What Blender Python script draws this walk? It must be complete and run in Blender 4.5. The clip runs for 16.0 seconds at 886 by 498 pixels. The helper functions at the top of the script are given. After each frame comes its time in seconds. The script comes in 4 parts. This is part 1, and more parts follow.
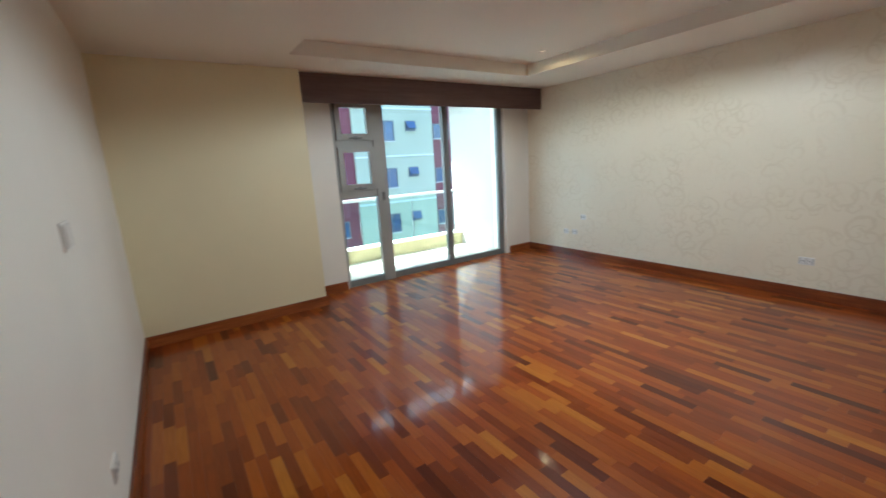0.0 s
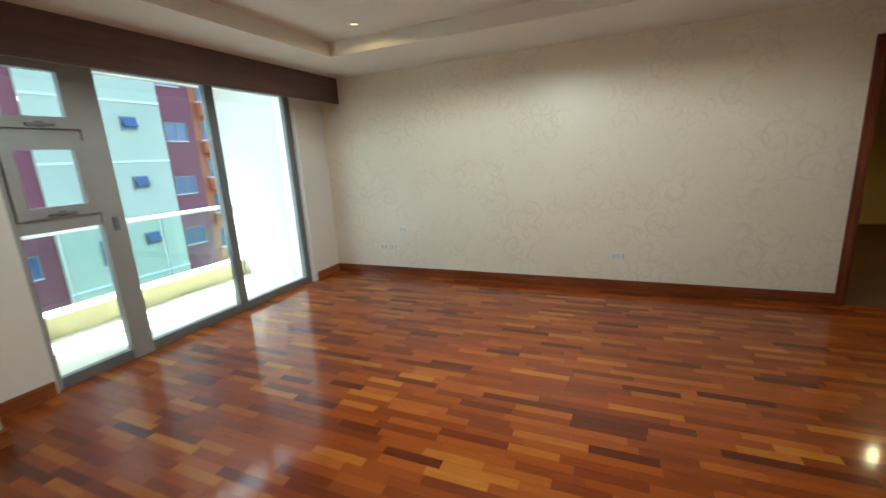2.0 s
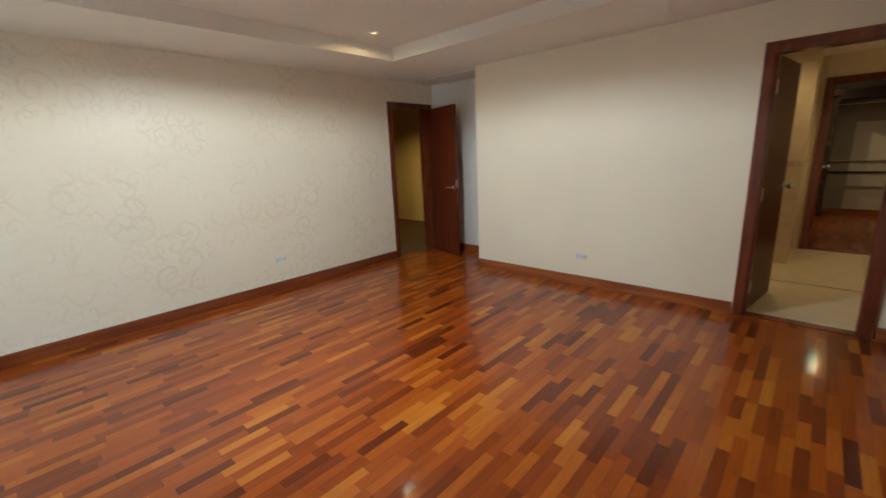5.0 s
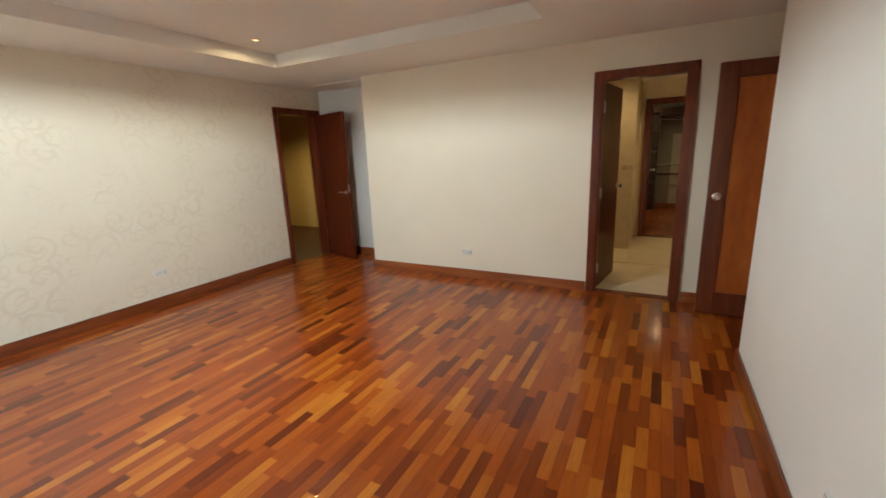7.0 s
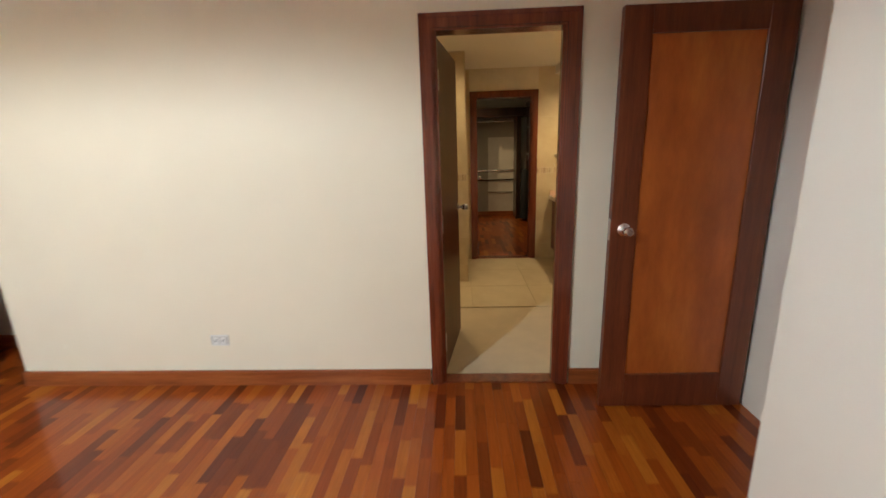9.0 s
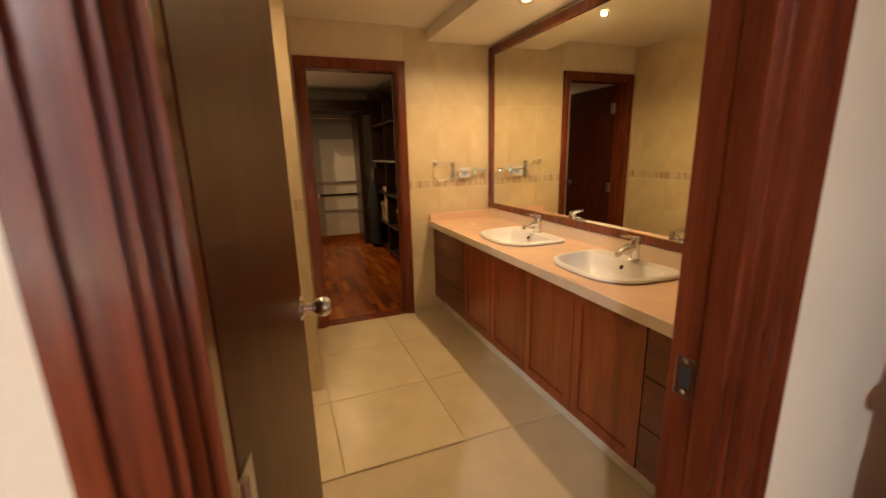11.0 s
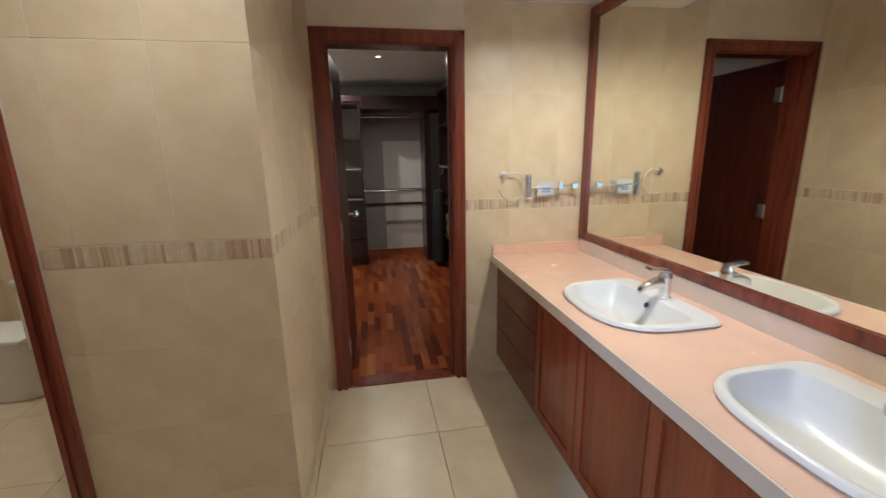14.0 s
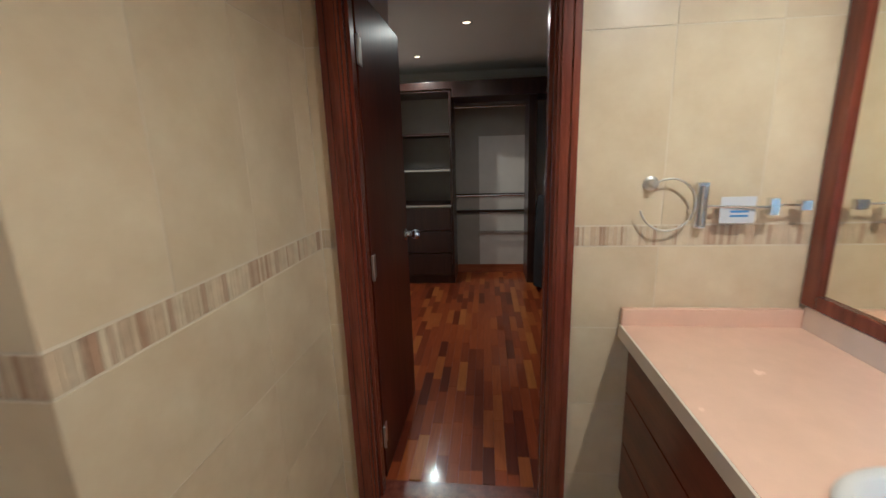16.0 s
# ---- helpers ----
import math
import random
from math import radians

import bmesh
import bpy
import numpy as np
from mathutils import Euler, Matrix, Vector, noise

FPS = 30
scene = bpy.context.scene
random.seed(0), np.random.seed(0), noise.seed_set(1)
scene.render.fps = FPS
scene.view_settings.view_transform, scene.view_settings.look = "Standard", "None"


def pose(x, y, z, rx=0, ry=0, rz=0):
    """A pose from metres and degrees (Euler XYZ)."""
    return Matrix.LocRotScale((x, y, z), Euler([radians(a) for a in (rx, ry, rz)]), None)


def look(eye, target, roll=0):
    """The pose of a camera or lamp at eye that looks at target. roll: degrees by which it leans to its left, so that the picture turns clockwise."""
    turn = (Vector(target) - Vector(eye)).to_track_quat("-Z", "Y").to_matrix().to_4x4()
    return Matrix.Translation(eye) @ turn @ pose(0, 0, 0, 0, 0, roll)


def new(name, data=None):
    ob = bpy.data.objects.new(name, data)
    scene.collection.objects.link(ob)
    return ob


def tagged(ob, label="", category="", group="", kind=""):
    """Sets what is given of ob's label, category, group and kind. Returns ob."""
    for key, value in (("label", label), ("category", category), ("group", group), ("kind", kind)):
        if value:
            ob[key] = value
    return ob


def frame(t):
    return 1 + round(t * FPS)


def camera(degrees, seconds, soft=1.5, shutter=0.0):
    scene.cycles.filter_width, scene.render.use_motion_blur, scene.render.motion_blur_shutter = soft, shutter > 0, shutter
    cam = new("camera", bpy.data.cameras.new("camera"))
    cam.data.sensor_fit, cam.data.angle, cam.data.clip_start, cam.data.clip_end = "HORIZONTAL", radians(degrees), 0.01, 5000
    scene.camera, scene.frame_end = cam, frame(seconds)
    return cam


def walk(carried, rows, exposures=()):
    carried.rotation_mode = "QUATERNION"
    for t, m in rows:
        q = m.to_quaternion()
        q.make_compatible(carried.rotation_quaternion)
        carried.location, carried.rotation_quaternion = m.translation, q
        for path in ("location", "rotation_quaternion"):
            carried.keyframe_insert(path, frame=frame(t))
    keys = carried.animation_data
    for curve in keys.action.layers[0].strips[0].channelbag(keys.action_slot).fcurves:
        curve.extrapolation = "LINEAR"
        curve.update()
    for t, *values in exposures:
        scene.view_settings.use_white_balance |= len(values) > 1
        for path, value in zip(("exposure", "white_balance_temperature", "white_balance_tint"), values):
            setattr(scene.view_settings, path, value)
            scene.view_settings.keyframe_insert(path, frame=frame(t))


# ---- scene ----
cam = camera(94.7, 16.0, shutter=0.4)
PATH = [
    (0, (-0.01, 0.859, 1.427), (1.074, 2.489, 1.015), -3.5),
    (0.5, (0.051, 1.001, 1.43), (1.404, 2.411, 1.004), -3.4),
    (1, (0.171, 1.252, 1.43), (1.711, 2.453, 0.997), -3.3),
    (1.5, (0.316, 1.613, 1.426), (1.95, 2.68, 0.986), -3.3),
    (2, (0.426, 2.023, 1.423), (2.21, 2.81, 0.98), -3.3),
    (2.5, (0.5, 2.454, 1.426), (2.392, 2.924, 0.981), -3.2),
    (3, (0.502, 2.863, 1.435), (2.45, 2.92, 0.989), -3.2),
    (3.5, (0.507, 3.243, 1.438), (2.419, 2.863, 0.987), -3.2),
    (4, (0.497, 3.582, 1.439), (2.282, 2.8, 0.985), -3.2),
    (4.5, (0.469, 3.856, 1.438), (2.023, 2.686, 0.975), -3.1),
    (4.7, (0.443, 3.936, 1.439), (1.892, 2.638, 0.976), -2.8),
    (6.8, (0.169, 4.292, 1.459), (1.165, 2.619, 1.003), -2.3),
    (7, (0.195, 4.238, 1.459), (1.115, 2.523, 0.998), -2.3),
    (7.5, (0.316, 3.96, 1.456), (0.97, 2.129, 0.985), -2.3),
    (8, (0.444, 3.497, 1.455), (0.872, 1.601, 0.982), -2.2),
    (8.5, (0.548, 2.913, 1.448), (0.792, 0.985, 0.977), -2.0),
    (8.7, (0.577, 2.675, 1.445), (0.76, 0.74, 0.974), -1.9),
    (10.8, (0.639, 0.48, 1.415), (0.051, -1.374, 0.951), -1.5),
    (11, (0.643, 0.348, 1.412), (-0.059, -1.467, 0.952), -1.4),
    (11.5, (0.66, 0.135, 1.409), (-0.345, -1.537, 0.963), -1.5),
    (12, (0.632, 0.041, 1.41), (-0.554, -1.508, 0.967), -1.4),
    (12.5, (0.53, -0.071, 1.422), (-0.541, -1.7, 0.974), -1.2),
    (13, (0.384, -0.213, 1.43), (-0.391, -2.002, 0.982), -1.4),
    (13.5, (0.265, -0.417, 1.432), (-0.288, -2.286, 0.983), -1.2),
    (14, (0.189, -0.58, 1.449), (-0.134, -2.503, 1.002), -1.1),
    (14.5, (0.148, -0.758, 1.449), (-0.061, -2.697, 1.005), -1.1),
    (15, (0.109, -0.999, 1.439), (-0.032, -2.944, 0.995), -1.6),
    (15.5, (0.011, -1.262, 1.434), (0.046, -3.214, 0.996), -1.5),
    (16, (-0.063, -1.589, 1.429), (0.149, -3.529, 0.992), -1.8),
]
EXPOSURES = [
    (0.0, 2.95, 5300, 1), (1.5, 3.0, 5350, -2), (3.0, 2.8, 6000, -1), (4.5, 3.12, 5500, 1), (7.0, 3.5, 5600, 2), (8.6, 3.75, 5550, 3),
    (10.8, 4.15, 5900, 14), (11.2, 4.15, 6600, 16), (11.5, 4.3, 6300, 15), (12.0, 4.42, 4750, 11), (12.6, 4.45, 3850, 9), (14.0, 4.3, 3850, 8), (16.0, 4.1, 3800, 8),
]
walk(cam, [(t, look(eye, target, roll)) for t, eye, target, roll in PATH], EXPOSURES)

# ---------------------------------------------------------------- world, sun, lamps
SUN_DIR = Vector((-0.625, 0.78, 1.33)).normalized()
world = bpy.data.worlds.new("world")
scene.world = world
world.use_nodes = True
wn = world.node_tree
sky = wn.nodes.new("ShaderNodeTexSky")
sky.sky_type = "NISHITA"
sky.sun_disc = False
sky.sun_elevation = math.asin(SUN_DIR.z)
sky.sun_rotation = math.atan2(SUN_DIR.x, SUN_DIR.y)
wn.links.new(sky.outputs[0], wn.nodes["Background"].inputs[0])
wn.nodes["Background"].inputs[1].default_value = 0.12

sun = new("sun", bpy.data.lights.new("sun", "SUN"))
sun.data.energy, sun.data.angle, sun.data.color = 4.0, radians(0.6), (1.0, 0.95, 0.86)
sun.matrix_world = look(SUN_DIR * 60, (0, 0, 0))


def lamp(name, kind, place, target, watts, colour, size=0.1, size_y=None, cone=None, blend=0.85):
    data = bpy.data.lights.new(name, kind)
    data.energy, data.color = watts, colour
    if kind == "AREA":
        data.shape, data.size, data.size_y = "RECTANGLE", size, size_y or size
    else:
        data.shadow_soft_size = size
    if cone:
        data.spot_size, data.spot_blend = radians(cone), blend
    ob = new(name, data)
    ob.matrix_world = look(place, target)
    return ob


WARM = (1.0, 0.67, 0.31)
SKYBLUE = (0.80, 0.90, 1.0)
WINDOW_WATTS = 4.5
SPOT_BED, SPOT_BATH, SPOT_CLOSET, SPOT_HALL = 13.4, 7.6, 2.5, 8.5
# Unseen area lamp under the balcony ceiling, added to stand in for sky light.
lamp("window_sky_light", "AREA", (2.85, 6.07, 2.545), (2.85, 6.069, 0.0), WINDOW_WATTS, SKYBLUE, 2.5, 0.75)

# ---------------------------------------------------------------- materials


def nodes_of(name):
    m = bpy.data.materials.new(name)
    m.use_nodes = True
    return m, m.node_tree, m.node_tree.nodes["Principled BSDF"]


def noise_node(t, scale, detail=4.0, stretch=(1, 1, 1), rough=0.55, coords="Object"):
    tc, mp, nz = t.nodes.new("ShaderNodeTexCoord"), t.nodes.new("ShaderNodeMapping"), t.nodes.new("ShaderNodeTexNoise")
    mp.inputs["Scale"].default_value = stretch
    nz.inputs["Scale"].default_value, nz.inputs["Detail"].default_value, nz.inputs["Roughness"].default_value = scale, detail, rough
    t.links.new(tc.outputs[coords], mp.inputs[0])
    t.links.new(mp.outputs[0], nz.inputs["Vector"])
    return nz


def ramp_node(t, source, stops):
    r = t.nodes.new("ShaderNodeValToRGB")
    el = r.color_ramp.elements
    while len(el) < len(stops):
        el.new(0.5)
    for e, (pos, col) in zip(el, stops):
        e.position, e.color = pos, (*col, 1)
    t.links.new(source, r.inputs[0])
    return r


def mix_node(t, a, b, fac, mode="MIX"):
    n = t.nodes.new("ShaderNodeMix")
    n.data_type, n.blend_type = "RGBA", mode
    for sock, v in ((n.inputs[0], fac), (n.inputs[6], a), (n.inputs[7], b)):
        if hasattr(v, "is_linked"):
            t.links.new(v, sock)
        elif isinstance(v, (int, float)):
            sock.default_value = v
        else:
            sock.default_value = (*v, 1)
    return n.outputs[2]


def bump(t, p, source, strength, distance=0.002):
    b = t.nodes.new("ShaderNodeBump")
    b.inputs["Strength"].default_value, b.inputs["Distance"].default_value = strength, distance
    t.links.new(source, b.inputs["Height"])
    t.links.new(b.outputs[0], p.inputs["Normal"])


def plain(name, col, rough=0.5, metal=0.0, var=0.10, scale=6.0, grain=90.0, relief=0.15, stretch=(1, 1, 1), coat=0.0, spec=0.5):
    """A surface with two scales of variation: broad tone and fine grain."""
    m, t, p = nodes_of(name)
    big, fine = noise_node(t, scale, 3, stretch), noise_node(t, grain, 3, stretch)
    lo, hi = [max(0, c * (1 - var)) for c in col], [min(1, c * (1 + var)) for c in col]
    r1 = ramp_node(t, big.outputs[0], [(0.3, lo), (0.7, hi)])
    r2 = ramp_node(t, fine.outputs[0], [(0.3, (1 - var * 0.6,) * 3), (0.7, (1.0,) * 3)])
    t.links.new(mix_node(t, r1.outputs[0], r2.outputs[0], 1.0, "MULTIPLY"), p.inputs["Base Color"])
    rr = t.nodes.new("ShaderNodeMapRange")
    rr.inputs[3].default_value, rr.inputs[4].default_value = max(0.02, rough * 0.85), min(1, rough * 1.2)
    t.links.new(big.outputs[0], rr.inputs[0])
    t.links.new(rr.outputs[0], p.inputs["Roughness"])
    p.inputs["Metallic"].default_value = metal
    p.inputs["Coat Weight"].default_value = coat
    p.inputs["Coat Roughness"].default_value = 0.12
    p.inputs["Specular IOR Level"].default_value = spec
    if relief:
        bump(t, p, fine.outputs[0], relief)
    return m


def wood(name, dark, mid, light, rough=0.3, along="z", scale=1.0, coat=0.3, spec=0.5, pull=14, depth=0.8):
    """Stained timber with long grain along one axis."""
    m, t, p = nodes_of(name)
    st = {"x": (1, pull, pull), "y": (pull, 1, pull), "z": (pull, pull, 1)}[along]
    tone, grain = noise_node(t, 1.6 * scale, 5, st, 0.6), noise_node(t, 9 * scale, 6, st, 0.7)
    big = noise_node(t, 1.3, 2)
    a = ramp_node(t, tone.outputs[0], [(0.30, dark), (0.52, mid), (0.74, light)])
    b = ramp_node(t, grain.outputs[0], [(0.32, (0.62, 0.58, 0.55)), (0.62, (1, 1, 1))])
    c = ramp_node(t, big.outputs[0], [(0.3, (0.84, 0.84, 0.84)), (0.7, (1, 1, 1))])
    col = mix_node(t, a.outputs[0], b.outputs[0], depth, "MULTIPLY")
    t.links.new(mix_node(t, col, c.outputs[0], 1.0, "MULTIPLY"), p.inputs["Base Color"])
    p.inputs["Roughness"].default_value = rough
    p.inputs["Coat Weight"].default_value, p.inputs["Coat Roughness"].default_value = coat, 0.15
    p.inputs["Specular IOR Level"].default_value = spec
    bump(t, p, grain.outputs[0], 0.12, 0.001)
    return m


def parquet(name, single):
    """Varnished tropical hardwood strips, each with its own tone."""
    m, t, p = nodes_of(name)
    if single:
        rnd = t.nodes.new("ShaderNodeObjectInfo").outputs["Random"]
    else:
        rnd = t.nodes.new("ShaderNodeNewGeometry").outputs["Random Per Island"]
    tone = ramp_node(t, rnd, [(0.0, (0.095, 0.015, 0.003)), (0.09, (0.180, 0.032, 0.004)), (0.34, (0.275, 0.054, 0.005)), (0.74, (0.365, 0.082, 0.006)), (0.92, (0.44, 0.128, 0.010)), (1.0, (0.52, 0.185, 0.017))])
    offs = t.nodes.new("ShaderNodeMath")
    offs.operation = "MULTIPLY"
    offs.inputs[1].default_value = 37.0
    t.links.new(rnd, offs.inputs[0])
    grain = noise_node(t, 5.0, 6, (16, 1.2, 1), 0.65, "Object")
    grain.noise_dimensions = "4D"
    t.links.new(offs.outputs[0], grain.inputs["W"])
    g = ramp_node(t, grain.outputs[0], [(0.30, (0.55, 0.48, 0.42)), (0.62, (1.0, 1.0, 1.0))])
    wear = noise_node(t, 0.9, 3)
    w = ramp_node(t, wear.outputs[0], [(0.3, (0.88, 0.88, 0.88)), (0.7, (1, 1, 1))])
    col = mix_node(t, tone.outputs[0], g.outputs[0], 0.55, "MULTIPLY")
    t.links.new(mix_node(t, col, w.outputs[0], 1.0, "MULTIPLY"), p.inputs["Base Color"])
    fine = noise_node(t, 2.5, 3)
    rr = t.nodes.new("ShaderNodeMapRange")
    rr.inputs[3].default_value, rr.inputs[4].default_value = 0.28, 0.36
    t.links.new(fine.outputs[0], rr.inputs[0])
    t.links.new(rr.outputs[0], p.inputs["Roughness"])
    p.inputs["Specular IOR Level"].default_value = 0.16
    p.inputs["Coat Weight"].default_value, p.inputs["Coat Roughness"].default_value = 0.5, 0.095
    swell = noise_node(t, 3.5, 1, (1, 0.3, 1))
    bump(t, p, swell.outputs[0], 0.15, 0.004)
    return m


def tile_mat(name, a, b, rough, single=True):
    m, t, p = nodes_of(name)
    rnd = t.nodes.new("ShaderNodeObjectInfo").outputs["Random"] if single else t.nodes.new("ShaderNodeNewGeometry").outputs["Random Per Island"]
    cloud = noise_node(t, 5.0, 6, (1, 1, 1), 0.6)
    c = ramp_node(t, cloud.outputs[0], [(0.32, a), (0.68, b)])
    r = ramp_node(t, rnd, [(0.0, (0.93, 0.93, 0.92)), (1.0, (1, 1, 1))])
    t.links.new(mix_node(t, c.outputs[0], r.outputs[0], 1.0, "MULTIPLY"), p.inputs["Base Color"])
    fine = noise_node(t, 60, 3)
    p.inputs["Roughness"].default_value = rough
    bump(t, p, fine.outputs[0], 0.06, 0.001)
    return m


def mosaic_mat():
    m, t, p = nodes_of("mosaic_strip")
    rnd = t.nodes.new("ShaderNodeNewGeometry").outputs["Random Per Island"]
    c = ramp_node(t, rnd, [(0.0, (0.42, 0.27, 0.16)), (0.18, (0.54, 0.40, 0.26)), (0.35, (0.63, 0.50, 0.32)), (0.7, (0.70, 0.60, 0.41)), (1.0, (0.66, 0.54, 0.36))])
    cl = noise_node(t, 30, 4)
    g = ramp_node(t, cl.outputs[0], [(0.3, (0.8, 0.8, 0.8)), (0.7, (1, 1, 1))])
    t.links.new(mix_node(t, c.outputs[0], g.outputs[0], 1.0, "MULTIPLY"), p.inputs["Base Color"])
    p.inputs["Roughness"].default_value = 0.35
    return m


def math_node(t, op, a, b=None):
    n = t.nodes.new("ShaderNodeMath")
    n.operation = op
    for sock, v in zip(n.inputs, (a, b)):
        if v is None:
            continue
        if hasattr(v, "is_linked"):
            t.links.new(v, sock)
        else:
            sock.default_value = v
    return n.outputs[0]


def scrolls(t, flat, cells, pitch, reach, phase):
    """Curled tendrils, one spiral stroke in each irregular cell of the wall's plane."""
    v = t.nodes.new("ShaderNodeTexVoronoi")
    v.voronoi_dimensions = "2D"
    v.inputs["Scale"].default_value = cells
    t.links.new(flat, v.inputs["Vector"])
    off = t.nodes.new("ShaderNodeVectorMath")
    off.operation = "SUBTRACT"
    t.links.new(flat, off.inputs[0])
    t.links.new(v.outputs["Position"], off.inputs[1])
    sep = t.nodes.new("ShaderNodeSeparateXYZ")
    t.links.new(off.outputs[0], sep.inputs[0])
    hue = t.nodes.new("ShaderNodeSeparateColor")
    t.links.new(v.outputs["Color"], hue.inputs[0])
    length = math_node(t, "SQRT", math_node(t, "ADD", math_node(t, "POWER", sep.outputs[0], 2.0), math_node(t, "POWER", sep.outputs[1], 2.0)))
    sign = math_node(t, "SIGN", math_node(t, "SUBTRACT", hue.outputs[1], 0.5))
    turn = math_node(t, "MULTIPLY", math_node(t, "ARCTAN2", sep.outputs[1], sep.outputs[0]), sign)
    wound = math_node(t, "ADD", math_node(t, "ADD", turn, math_node(t, "MULTIPLY", length, 2 * math.pi / pitch)), math_node(t, "ADD", math_node(t, "MULTIPLY", hue.outputs[0], 6.28), phase))
    stroke = ramp_node(t, math_node(t, "SINE", wound), [(0.62, (0, 0, 0)), (0.86, (1, 1, 1))])
    edge = ramp_node(t, math_node(t, "DIVIDE", length, reach), [(0.06, (0, 0, 0)), (0.14, (1, 1, 1)), (0.75, (1, 1, 1)), (1.0, (0, 0, 0))])
    return mix_node(t, stroke.outputs[0], edge.outputs[0], 1.0, "MULTIPLY")


def wallpaper_mat():
    """Pearly cream paper printed with matt scrolling tendrils in warm beige."""
    m, t, p = nodes_of("scroll_wallpaper")
    tc = t.nodes.new("ShaderNodeTexCoord")
    sep = t.nodes.new("ShaderNodeSeparateXYZ")
    t.links.new(tc.outputs["Object"], sep.inputs[0])
    wob = noise_node(t, 6.0, 3)
    wob2 = noise_node(t, 7.0, 3)
    flat = t.nodes.new("ShaderNodeCombineXYZ")
    t.links.new(math_node(t, "ADD", sep.outputs[1], math_node(t, "MULTIPLY", wob.outputs[0], 0.10)), flat.inputs[0])
    t.links.new(math_node(t, "ADD", sep.outputs[2], math_node(t, "MULTIPLY", wob2.outputs[0], 0.10)), flat.inputs[1])
    large = scrolls(t, flat.outputs[0], 3.6, 0.105, 0.17, 0.0)
    small = scrolls(t, flat.outputs[0], 7.5, 0.060, 0.085, 1.3)
    gate = ramp_node(t, noise_node(t, 2.4, 3).outputs[0], [(0.40, (0.15, 0.15, 0.15)), (0.58, (1, 1, 1))])
    mask = mix_node(t, mix_node(t, large, small, 1.0, "LIGHTEN"), gate.outputs[0], 1.0, "MULTIPLY")
    bw = t.nodes.new("ShaderNodeRGBToBW")
    t.links.new(mask, bw.inputs[0])
    base = ramp_node(t, noise_node(t, 1.4, 3).outputs[0], [(0.3, (0.79, 0.715, 0.565)), (0.7, (0.83, 0.76, 0.61))])
    t.links.new(mix_node(t, base.outputs[0], (0.57, 0.475, 0.32), math_node(t, "MULTIPLY", bw.outputs[0], 0.25)), p.inputs["Base Color"])
    t.links.new(math_node(t, "ADD", math_node(t, "MULTIPLY", bw.outputs[0], 0.3), 0.36), p.inputs["Roughness"])
    bump(t, p, bw.outputs[0], 0.3, 0.0015)
    return m


def glass_mat(name, tint=(1, 1, 1), rough=0.0):
    m, t, p = nodes_of(name)
    p.inputs["Base Color"].default_value = (*tint, 1)
    p.inputs["Transmission Weight"].default_value, p.inputs["Roughness"].default_value, p.inputs["IOR"].default_value = 1.0, rough, 1.45
    return m


def glow_mat(name, col, strength):
    m, t, p = nodes_of(name)
    p.inputs["Base Color"].default_value = (1, 1, 1, 1)
    p.inputs["Emission Color"].default_value = (*col, 1)
    p.inputs["Emission Strength"].default_value = strength
    return m


M_PAINT = plain("cream_wall_paint", (0.82, 0.74, 0.50), 0.55, var=0.03, scale=1.2, grain=160, relief=0.08)
M_PAINT_WHITE = plain("white_wall_paint", (0.83, 0.80, 0.74), 0.55, var=0.03, scale=1.2, grain=160, relief=0.08)
M_CEIL = plain("ceiling_paint", (0.82, 0.79, 0.72), 0.7, var=0.02, scale=1.0, grain=140, relief=0.06)
M_PAINT_WARM = plain("warm_wall_paint", (0.85, 0.775, 0.62), 0.55, var=0.03, scale=1.2, grain=160, relief=0.08)
M_PAPER = wallpaper_mat()
M_HALL = plain("ochre_hall_paint", (0.62, 0.45, 0.14), 0.55, var=0.03, grain=140, relief=0.08)
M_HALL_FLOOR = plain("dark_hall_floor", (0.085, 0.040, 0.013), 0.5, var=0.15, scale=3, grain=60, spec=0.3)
M_STRIP_ONE = parquet("parquet_strip", True)
M_STRIP_ALL = parquet("parquet_field", False)
M_SUB = plain("floor_joint", (0.05, 0.018, 0.008), 0.6)
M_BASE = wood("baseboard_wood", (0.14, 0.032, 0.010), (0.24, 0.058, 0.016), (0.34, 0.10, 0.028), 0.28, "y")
# Grain along x; brighter because light on the south boards is in the colour.
M_BASE_X_LIT = wood("baseboard_wood_cross_lit", (0.24, 0.060, 0.016), (0.37, 0.105, 0.027), (0.49, 0.165, 0.045), 0.28, "x")
M_DOOR = wood("dark_door_wood", (0.055, 0.013, 0.006), (0.092, 0.021, 0.008), (0.13, 0.034, 0.012), 0.34, "z", coat=0.0, spec=0.16)
M_ENTRY = wood("entry_door_wood", (0.10, 0.020, 0.008), (0.155, 0.032, 0.011), (0.21, 0.048, 0.015), 0.34, "z", coat=0.0, spec=0.3)
M_CASING = wood("casing_wood", (0.11, 0.022, 0.009), (0.20, 0.043, 0.016), (0.29, 0.072, 0.026), 0.26, "z", coat=0.3, depth=0.75)
M_STILE = wood("stile_wood", (0.11, 0.026, 0.010), (0.17, 0.042, 0.015), (0.23, 0.062, 0.020), 0.30, "z", coat=0.2)
M_PANEL = wood("orange_door_panel", (0.32, 0.072, 0.012), (0.44, 0.112, 0.018), (0.54, 0.165, 0.028), 0.33, "z", 0.9, coat=0.15, pull=3.5, depth=0.45)
M_CAB = wood("vanity_wood", (0.18, 0.034, 0.010), (0.27, 0.055, 0.014), (0.35, 0.085, 0.022), 0.33, "z", 0.7)
